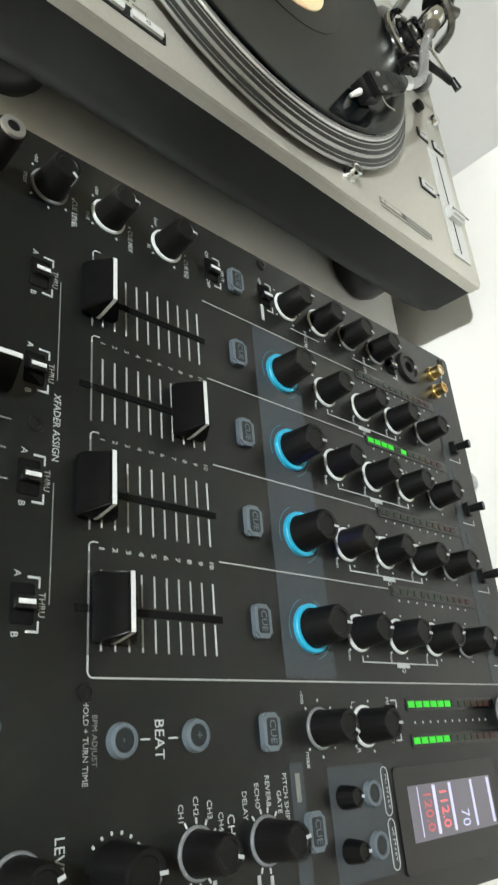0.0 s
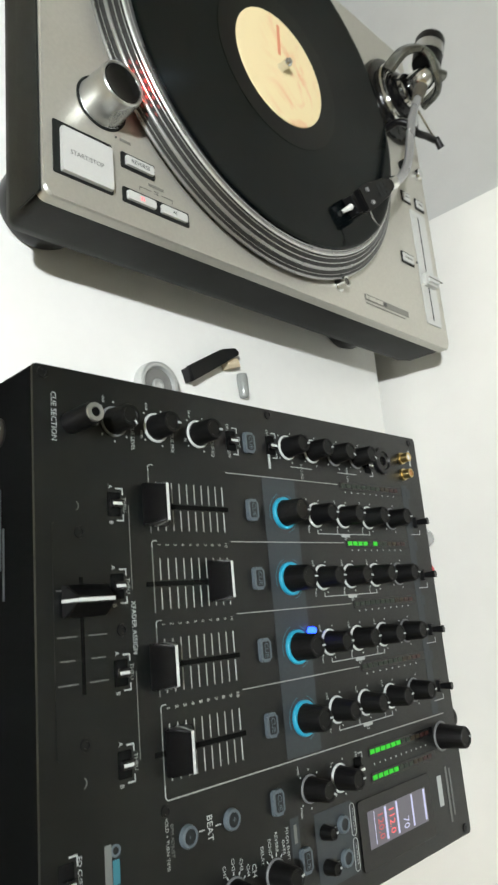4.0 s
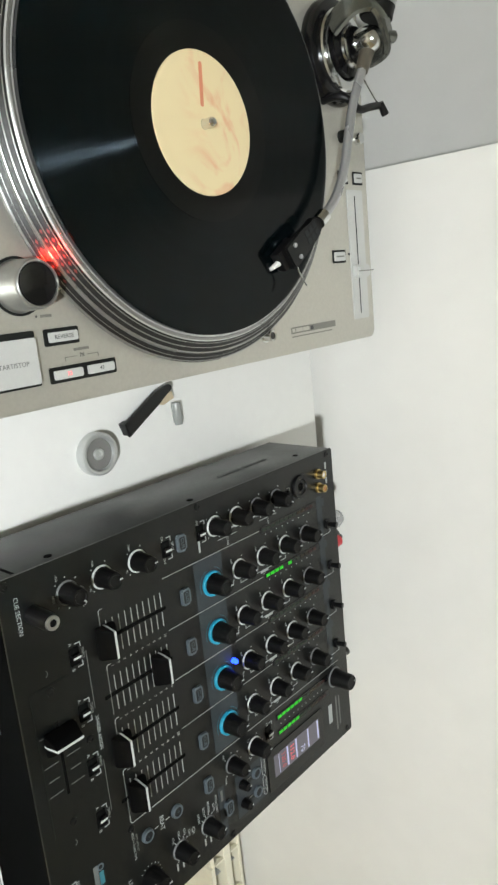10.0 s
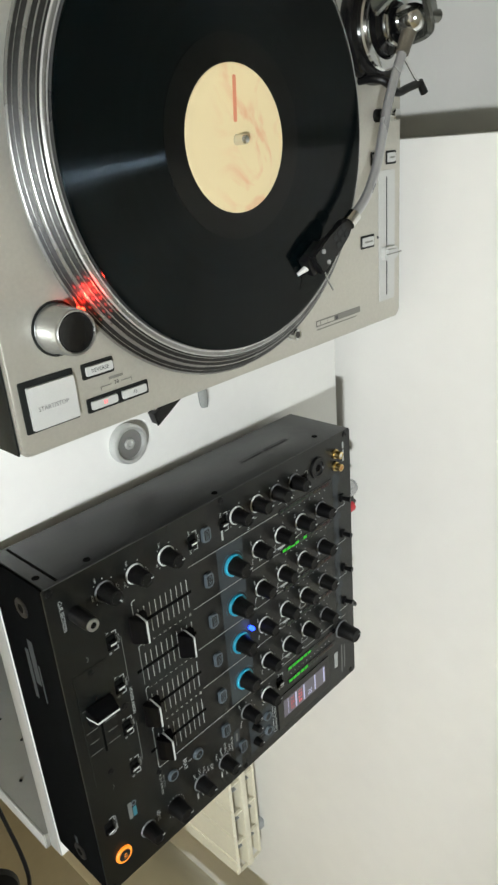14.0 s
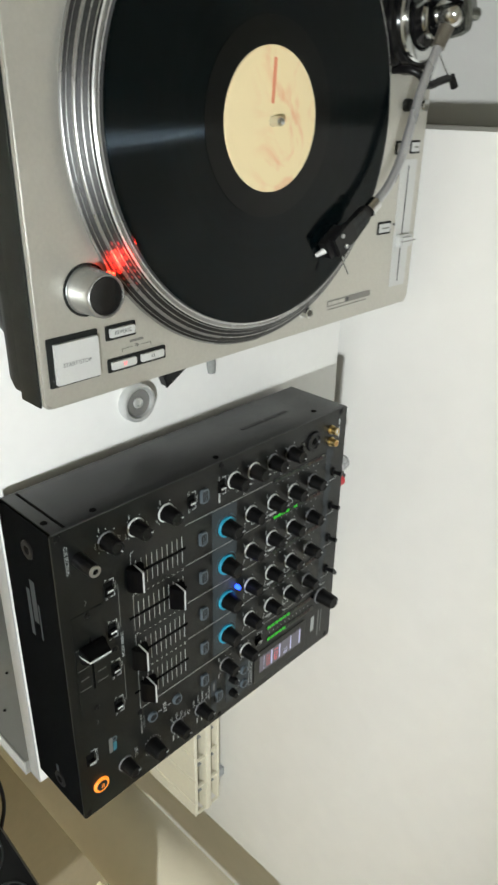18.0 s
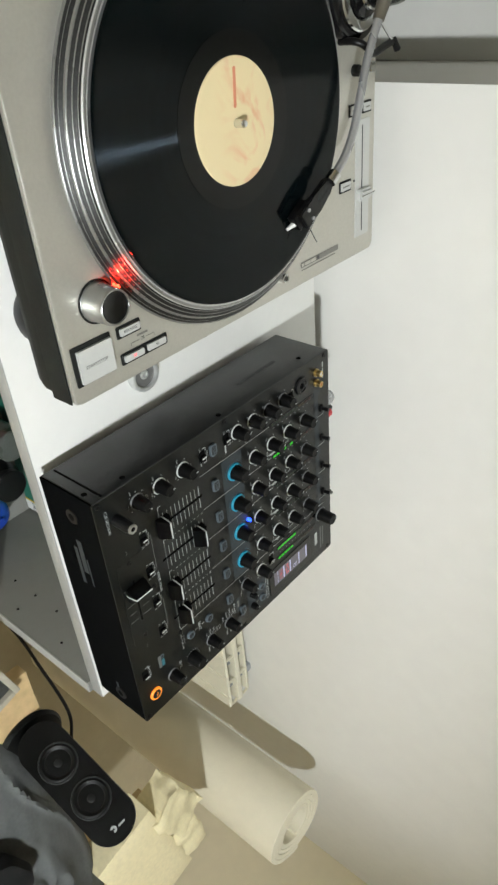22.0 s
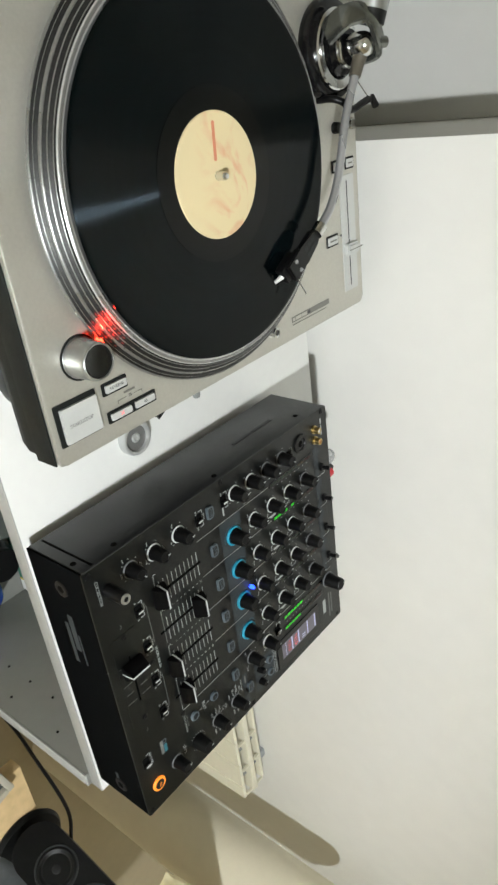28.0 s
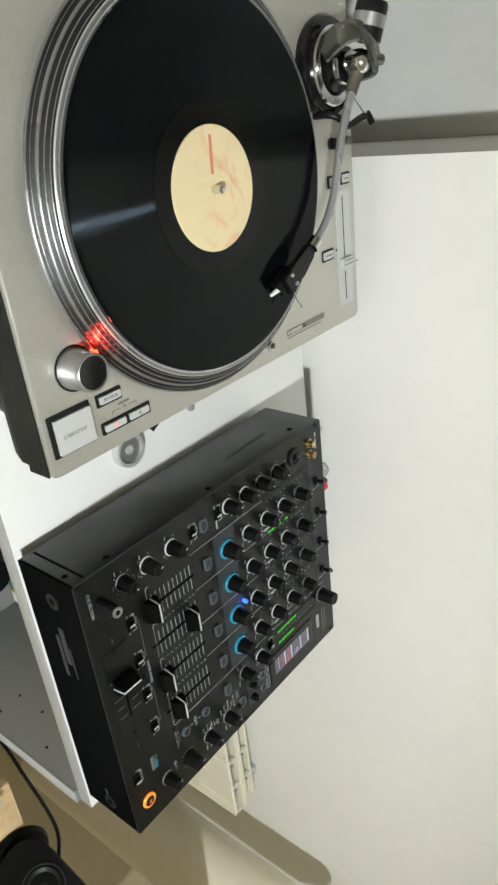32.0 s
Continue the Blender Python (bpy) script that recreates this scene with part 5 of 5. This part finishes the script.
part("barrel", tube([(0.086, 0.3605, 0.074), (0.087, 0.384, 0.0745), (0.087, 0.391, 0.0745)], [0.0108, 0.0104, 0.0085], 20), M["armgrey"], plug)
part("strain_relief", tube([(0.116, 0.394, 0.069), (0.117, 0.408, 0.064)], [0.0045, 0.0030], 12), M["plastic"], plug)
part("cable", tube(curve_points([(0.117, 0.406, 0.065), (0.119, 0.430, 0.040), (0.122, 0.466, -0.02), (0.124, 0.472, -0.12), (0.118, 0.474, -0.45)], 6), 0.0020, 8), M["plastic"], plug)
wire = thing("power_cable", (0.235, 0.40, 0.0), "black power cable draped over the edge of the cabinet", "cable")
part("cable", tube(curve_points([(0.222, 0.3605, 0.058), (0.230, 0.370, 0.082), (0.242, 0.380, 0.083), (0.254, 0.392, 0.066), (0.272, 0.415, 0.024), (0.305, 0.428, 0.0042), (0.336, 0.420, 0.0040), (0.3495, 0.401, 0.0040), (0.3560, 0.376, 0.0040), (0.3588, 0.345, 0.0040), (0.3625, 0.322, 0.0010), (0.3655, 0.312, -0.020), (0.3660, 0.310, -0.080), (0.3660, 0.310, -0.300)], 6), 0.0025, 8), M["plastic"], wire)

# ---- small things on the cabinet top ----
ad = thing("record_adapter", (-0.0400, 0.1415, 0), "round aluminium single-record adapter lying on the cabinet", "adapter")
part("body", lathe([(0, 0), (0.0188, 0), (0.0192, 0.001), (0.0190, 0.0074), (0.0184, 0.0094), (0.0168, 0.0100), (0.0150, 0.0095), (0.0143, 0.0076), (0.0141, 0.0062)], 60), M["adapter"], ad, at=ORG[ad])
part("inner_disc", lathe([(0.0141, 0.0062), (0.0046, 0.0060)], 60), M["recess_metal"], ad, "darker recessed centre", at=ORG[ad])
part("hub", lathe([(0.0054, 0.0059), (0.0050, 0.0074), (0.0044, 0.0078), (0.0028, 0.0078), (0.0024, 0.0066), (0, 0.0064)], 36), M["adapter"], ad, at=ORG[ad])
br = thing("record_brush", (-0.066, 0.205, 0), "small black cleaning brush with tan bristles", "brush")
part("handle", prism([(-0.0604, 0.1701), (-0.0477, 0.1743), (-0.0702, 0.2114), (-0.0738, 0.2165), (-0.0810, 0.2290), (-0.0825, 0.2306), (-0.0850, 0.2302), (-0.0871, 0.2272), (-0.0870, 0.2245), (-0.0836, 0.2120), (-0.0812, 0.2064)], 0.0085, 0.0118, 0.0008), M["plastic"], br)
part("bristles", prism([(-0.0785, 0.2167), (-0.0684, 0.2197), (-0.0725, 0.2337), (-0.0793, 0.2319)], 0.0003, 0.0084), M["bristle"], br)
part("heel", prism([(-0.0600, 0.1712), (-0.0487, 0.1750), (-0.0510, 0.1795), (-0.0615, 0.1760)], 0.0003, 0.0084), M["plastic"], br)
gd = thing("stylus_guard", (-0.055, 0.2415, 0), "small clear grey stylus guard lying on the cabinet", "guard")
part("shell", tube([(-0.0670, 0.2380, 0.0050), (-0.0630, 0.2380, 0.0050), (-0.0490, 0.2388, 0.0050), (-0.0455, 0.2388, 0.0050)], [0.0046, 0.0050, 0.0046, 0.0036], 14), M["guard"], gd)

# ---- things on the shelf below ----
SZ = -0.3848


def bulb_box(x0, x1, y0, y1, h, label):
    b = thing("bulb_box", ((x0 + x1) / 2, (y0 + y1) / 2, SZ), label, "carton", group="light bulb cartons")
    c = part("carton", box(x0, x1, y0, y1, SZ, SZ + h, 0.0015), M["green"], b)
    part("white_flap", box(x1 + 0.0002, x1 + 0.0012, y0 + 0.002, y1 - 0.002, SZ + 0.002, SZ + h - 0.002), M["carton"], b)
    part("white_strip", box(x1 - 0.020, x1 - 0.0005, y0 - 0.0010, y0 - 0.0002, SZ + 0.002, SZ + h * 0.40), M["carton"], b)
    part("yellow_strip", box(x1 - 0.0235, x1 - 0.0205, y0 - 0.0010, y0 - 0.0002, SZ + 0.002, SZ + h * 0.40), M["yellow"], b)
    text("E27", 0.042, (x0 + (x1 - x0) * 0.30, y0 - 0.0006, SZ + h * 0.52), b, M["carton"], 0, 1.0, (90, 0))
    text("LED", 0.011, (x1 - 0.010, y0 - 0.0013, SZ + h * 0.22), b, M["ink"], 0, 1.0, (90, 0))


bulb_box(0.2105, 0.3345, 0.1525, 0.222, 0.105, "green light bulb carton standing on the white shelf")
bulb_box(0.0815, 0.2055, 0.1560, 0.226, 0.105, "green light bulb carton beside jars on the shelf")


def jar(name, x, y, r, h, m, lid, label):
    j = thing(name, (x, y, SZ), label, "jar")
    part("body", lathe([(0, 0), (r, 0), (r * 1.02, 0.004), (r, h * 0.70), (r * 0.82, h * 0.80), (r * 0.80, h * 0.84), (0, h * 0.84)], 40), M[m], j, at=(x, y, SZ))
    part("lid", lathe([(r * 0.84, h * 0.84), (r * 0.86, h * 0.86), (r * 0.86, h * 0.98), (r * 0.80, h), (0, h)], 40, wave=(30, 0.01)), M[lid], j, at=(x, y, SZ))


jar("glass_jar", 0.158, 0.118, 0.028, 0.085, "jar", "jar", "smoky grey-green glass jar on the shelf")
jar("black_jar", 0.2235, 0.1000, 0.030, 0.080, "plastic", "plastic", "black plastic jar on the white shelf")
jar("pink_tub", 0.104, 0.118, 0.021, 0.045, "pink", "pink", "pink plastic tub on the white shelf")
jar("orange_packet", 0.013, 0.139, 0.034, 0.095, "orange", "orange", "orange wrapped packet on the shelf")
crate = thing("wooden_box", (-0.163, 0.150, SZ), "light wooden box with a green rim on the shelf", "box")
part("box_body", box(-0.293, -0.048, 0.075, 0.245, SZ + 0.0005, SZ + 0.110, 0.002), M["pine"], crate)
part("green_rim", box(-0.295, -0.046, 0.073, 0.247, SZ + 0.1102, SZ + 0.120, 0.002), M["green"], crate, "green plastic rim")

# shiny blue ball with a flattened base
ball = thing("blue_ball", (0.286, 0.076, SZ), "shiny blue plastic ball on the shade-toned shelf", "ball")
part("ball", lathe([(0, 0), (0.014, 0.0)] + [(0.030 * math.cos(radians(a)), 0.026 + 0.029 * math.sin(radians(a))) for a in range(-55, 90, 10)] + [(0, 0.055)], 40), M["blue"], ball, at=(0.286, 0.076, SZ))
part("stopper", lathe([(0, 0.060), (0.006, 0.0595), (0.007, 0.055), (0.007, 0.050), (0, 0.050)], 24), M["blue"], ball, at=(0.286, 0.076, SZ))

# ---- radiator on the wall ----
R0, R1, RZ = 0.42, 1.030, -0.226
rad = thing("radiator", ((R0 + R1) / 2, 0.44, RZ - 0.5), "white enamelled panel radiator mounted on the wall", "radiator")
face = bmesh.new()
n = 9
pts = [(R0, 0.400)]
for k in range(n):
    a = R0 + (R1 - R0) * (k + 0.5) / n
    pts += [(a - 0.0032, 0.400), (a - 0.0014, 0.4035), (a + 0.0014, 0.4035), (a + 0.0032, 0.400)]
pts += [(R1, 0.400), (R1, 0.408), (R0, 0.408)]
part("front_panel", prism(pts, RZ - 0.5, RZ), M["rad"], rad)
part("back_panel", box(R0, R1, 0.462, 0.469, RZ - 0.5, RZ, 0.002), M["rad"], rad)
part("top_bar", box(R0, R1 + 0.004, 0.4280, 0.4430, RZ - 0.030, RZ + 0.004, 0.003), M["rad"], rad)
fin = mesh_of(box(-0.0009, 0.0009, -0.0265, 0.0265, -0.46, 0, 0), "fin", M["fin"])
for k in range(8):
    part("fin", fin, None, rad, at=(R0 + 0.032 + k * 0.0758, 0.4352, RZ - 0.010))
grid = mesh_of(box(-0.0014, 0.0014, -0.0265, 0.0265, -0.004, 0.0015), "grille_bar", M["rad"])
for k in range(9):
    part("grille_bar", grid, None, rad, at=(R0 + 0.0016 + k * 0.0758, 0.4352, RZ))
for x in (0.62, 0.985):
    part("wall_bracket", box(x - 0.010, x + 0.010, 0.4692, 0.4938, RZ - 0.060, RZ - 0.012, 0.001), M["fin"], rad, "grey steel wall bracket")
part("vent_plug", lathe([(0, 0.006), (0.009, 0.006), (0.010, 0.0), (0.010, -0.002)], 20), M["fin"], rad, at=(R1, 0.4650, RZ - 0.04), tilt=(0, 90))

# ---- rolled mat in the corner ----
QX, QY, QR, QT = 1.222, 0.350, 0.083, -0.004
ro = thing("rolled_mat", (QX, QY, FZ), "cream rolled-up foam mat standing on end by the wall", "rolled mat")
spiral = bmesh.new()
turns, per = 4, 60
layers = []
for k in range(turns * per + 1):
    a = 2 * math.pi * k / per
    r = 0.036 + (QR - 0.036) * k / (turns * per)
    top = QT - 0.006 * (1 - r / QR) + 0.0015 * math.sin(2 * a)
    layers.append([spiral.verts.new((QX + (r + d) * math.cos(a), QY + (r + d) * math.sin(a), z)) for d, z in ((0, FZ + 0.001), (0, top - 0.001), (0.001, top), (0.0105, top), (0.0114, top - 0.001), (0.0114, FZ + 0.001))])
for a, b in zip(layers, layers[1:]):
    for i in range(6):
        spiral.faces.new((a[i], b[i], b[(i + 1) % 6], a[(i + 1) % 6]))
spiral.faces.new(layers[0])
spiral.faces.new(layers[-1])
part("mat", spiral, M["roll"], ro)

# ---- desk with loudspeaker and clutter ----
DZ = -0.158
desk = thing("desk", (0.85, -0.40, FZ), "light pine desk beside the cabinet", "desk")
part("desktop", box(0.406, 1.35, -0.78, -0.032, DZ - 0.022, DZ, 0.002), M["pine"], desk)
part("desk_extension", box(0.900, 1.30, -0.0315, 0.095, DZ - 0.022, DZ, 0.002), M["pine"], desk)
for x in (0.46, 1.27):
    for y in (-0.74, -0.08) if x < 1 else (-0.74, 0.08):
        part("leg", box(x - 0.020, x + 0.020, y - 0.020, y + 0.020, FZ, DZ - 0.0225, 0.002), M["pine"], desk)

SX, SY = 0.535, -0.064
sp = thing("desk_speaker", (SX, SY, DZ), "tall black desktop loudspeaker with two drivers on a round foot", "loudspeaker")
YAW = math.degrees(math.atan2(-0.23, -0.91)) + 90
part("foot", lathe([(0, 0), (0.052, 0), (0.054, 0.004), (0.050, 0.010), (0.030, 0.016), (0.022, 0.028), (0, 0.028)], 48), M["speaker"], sp, "round glossy foot", at=(SX, SY, DZ))
SPK = Matrix.Translation((0.511, -0.0648, -0.0784)) @ Matrix.Rotation(radians(YAW), 4, "Z") @ Matrix.Rotation(radians(4), 4, "Y") @ Matrix.Rotation(radians(-28), 4, "X") @ Matrix.Translation((0, 0.0322, -0.070))
cab = prism(round_rect(-0.0350, 0.0350, 0.006, 0.208, 0.0330, 12), -0.032, 0.032, 0.008)
bmesh.ops.transform(cab, matrix=SPK @ Matrix.Rotation(radians(90), 4, "X"), verts=cab.verts)
part("cabinet", cab, M["speaker"], sp, "black rounded cabinet")


def on_speaker(bm, x, z, y=-0.0322):
    bmesh.ops.transform(bm, matrix=SPK @ Matrix.Translation((x, y, z)) @ Matrix.Rotation(radians(90), 4, "X"), verts=bm.verts)
    return bm


for z in (0.070, 0.137):
    d = part("driver", on_speaker(lathe([(0.0280, 0.0), (0.0276, 0.0016), (0.0264, 0.0018), (0.0256, 0.0010)], 48), 0, z), M["trim"], sp, "round driver with a grey trim ring")
    part("surround", on_speaker(lathe([(0.0257, 0.0010), (0.0226, 0.0028), (0.0195, 0.0010)], 48), 0, z), M["knob"], d)
    part("cone", on_speaker(lathe([(0.0196, 0.0010), (0.0105, -0.0050), (0.0095, -0.0042), (0.0055, 0.0002), (0, 0.0014)], 48), 0, z), M["cone"], d)
part("logo_mark", on_speaker(ringbar(0.0014, 0.0046, 0, 0.0006, 14, 60, 330), 0.006, 0.188), M["print"], sp, "small white mark")
part("logo_mark", on_speaker(box(-0.011, 0.000, -0.0012, 0.0012, 0, 0.0006), -0.001, 0.190), M["print"], sp)
cb = thing("speaker_cable", (0.46, -0.03, DZ), "thin black cable hanging down behind the desk", "cable")
part("cord", tube(curve_points([(0.520, -0.028, DZ + 0.060), (0.500, -0.006, DZ + 0.030), (0.462, 0.004, DZ - 0.040), (0.428, 0.010, DZ - 0.110), (0.415, 0.012, DZ - 0.26), (0.412, 0.014, DZ - 0.50)], 6), 0.0026, 8), M["plastic"], cb)

fr = thing("picture_frame", (0.39, -0.10, DZ), "narrow beige picture frame lying flat on the pine desk", "frame")
FRM = Matrix.Translation((0.4130, -0.0520, 0)) @ Matrix.Rotation(radians(16), 4, "Z")
fb = bmesh.new()
for x0, x1, y0, y1 in ((-0.13, 0, -0.009, 0), (-0.13, 0, -0.18, -0.171), (-0.13, -0.121, -0.171, -0.009), (-0.009, 0, -0.171, -0.009)):
    box(x0, x1, y0, y1, DZ + 0.0005, DZ + 0.014, 0.0015, 2, fb)
bmesh.ops.transform(fb, matrix=FRM, verts=fb.verts)
part("frame", fb, M["frame"], fr)
pb = box(-0.122, -0.008, -0.172, -0.008, DZ + 0.001, DZ + 0.006)
bmesh.ops.transform(pb, matrix=FRM, verts=pb.verts)
part("picture", pb, M["picture"], fr, "dark unclear picture")


def heap(name, cx, cy, rx, ry, h, seed, m, label, category, z0=DZ):
    """A crumpled garment: a draped sheet with soft folds, resting on its support."""
    t = thing(name, (cx, cy, z0), label, category)
    bm = bmesh.new()
    rings, spokes = 60, 150
    rows = []
    for i in range(1, rings + 1):
        row = []
        for j in range(spokes):
            a, e = 2 * math.pi * j / spokes, i / rings
            reach = e / (abs(math.cos(a)) ** 3 + abs(math.sin(a)) ** 3) ** (1 / 3)
            u, v = reach * math.cos(a), reach * math.sin(a)
            bend = 0.35 * noise.noise(Vector((u * 1.3, v * 1.3, seed)))
            big = noise.noise(Vector((u * 1.4 + seed, v * 1.4, 0.3)))
            f = noise.noise(Vector(((u + bend) * 1.6 + seed, (v + bend) * 4.2 - u * 1.5, 1.7)))
            ridge = (1 - min(1.0, abs(f) * 2.6)) ** 2
            fine = noise.noise(Vector((u * 6 + 2 * v, v * 7 + seed, 4.1)))
            z = z0 + 0.0015 + h * min(1.0, (1 - e) * 2.6) ** 0.6 * (0.66 + 0.24 * big + 0.20 * ridge + 0.025 * fine)
            wob = 1 + 0.07 * noise.noise(Vector((math.cos(a) * 1.6, math.sin(a) * 1.6, seed)))
            row.append(bm.verts.new((cx + rx * u * wob, cy + ry * v * wob, z)))
        rows.append(row)
    bm.faces.new(rows[0])
    for a, b in zip(rows, rows[1:]):
        for j in range(spokes):
            bm.faces.new((a[j], b[j], b[(j + 1) % spokes], a[(j + 1) % spokes]))
    part("cloth", bm, M[m], t)


heap("grey_sweater", 0.86, -0.200, 0.40, 0.160, 0.085, 3.3, "cloth", "crumpled grey jersey sweater lying on the desk", "sweater")
pouch = thing("black_pouch", (0.64, -0.225, DZ + 0.062), "soft black pouch lying on the grey sweater", "pouch")
part("pouch", lathe([(0, 0), (0.052, 0.0), (0.066, 0.008), (0.070, 0.020), (0.064, 0.034), (0.045, 0.042), (0.020, 0.044), (0, 0.043)], 40, wave=(5, 0.05)), M["pouch"], pouch, at=(0.64, -0.225, DZ + 0.062))
part("cord", tube(curve_points([(0.690, -0.205, DZ + 0.085), (0.715, -0.175, DZ + 0.094), (0.745, -0.168, DZ + 0.094), (0.765, -0.188, DZ + 0.090), (0.790, -0.235, DZ + 0.084)], 8), 0.0022, 8), M["plastic"], pouch, "thin black cord")


def torn_block(name, cx, cy, sx, sy, h, turn, seed, ragged, label):
    """A foam piece lying on the desk; ragged is how deep its torn rim runs."""
    t = thing(name, (cx, cy, DZ), label, "foam", group="foam offcuts")
    bm = bmesh.new()
    bmesh.ops.create_cube(bm, size=1)
    bmesh.ops.subdivide_edges(bm, edges=list(bm.edges), cuts=13, use_grid_fill=True)
    c, s = math.cos(radians(turn)), math.sin(radians(turn))
    for v in bm.verts:
        p = v.co.copy()
        rim = max(abs(p.x), abs(p.y)) * 2
        torn = ragged * max(0.0, rim - 0.35) * (0.35 + 0.65 * (p.z + 0.5))
        q = Vector((p.x * sx * 26 + seed, p.y * sy * 26, p.z * h * 18))
        jag = noise.noise(q) + 0.6 * noise.noise(q * 2.3)
        x, y = p.x * sx + math.copysign(torn * jag, p.x), p.y * sy + math.copysign(torn * noise.noise(q + Vector((9, 2, 1))), p.y)
        z = (p.z + 0.5) * h * (1 + 0.35 * (ragged > 0.01) * noise.noise(q * 0.8 + Vector((2, 7, 5))))
        z -= 0.004 * max(0.0, rim - 0.85) / 0.15 * (p.z > 0.4)
        v.co = (cx + c * x - s * y, cy + s * x + c * y, DZ + 0.001 + max(0, z))
    part("slab", bm, M["foam"], t)


torn_block("foam_block", 1.000, 0.030, 0.285, 0.130, 0.060, 13, 1.0, 0.002, "yellowed foam block lying on the desk")
torn_block("foam_offcut", 0.930, 0.118, 0.115, 0.075, 0.062, 24, 7.0, 0.022, "ragged torn yellow foam offcut on the desk")
torn_block("foam_offcut", 1.050, 0.132, 0.110, 0.060, 0.058, 8, 3.0, 0.020, "ragged torn yellow foam offcut on the desk")

# ---- ceiling lamp behind the camera ----
cl_ = thing("ceiling_lamp", (BULB[0], BULB[1], CZ - 0.001), "white ceiling lamp with an open shade", "lamp")
part("rose", lathe([(0, 0), (0.05, 0), (0.05, -0.02), (0.02, -0.03), (0.018, -0.075), (0, -0.075)], 32), M["white_plastic"], cl_, at=ORG[cl_])
part("cord", tube([(BULB[0], BULB[1], CZ - 0.07), (BULB[0], BULB[1], BULB[2] + 0.090)], 0.003, 8), M["white_plastic"], cl_)
part("shade", lathe([(0.004, 0.10), (0.060, 0.085), (0.218, -0.109), (0.220, -0.115), (0.215, -0.109), (0.058, 0.079), (0.004, 0.094)], 40), M["white_plastic"], cl_, at=BULB)
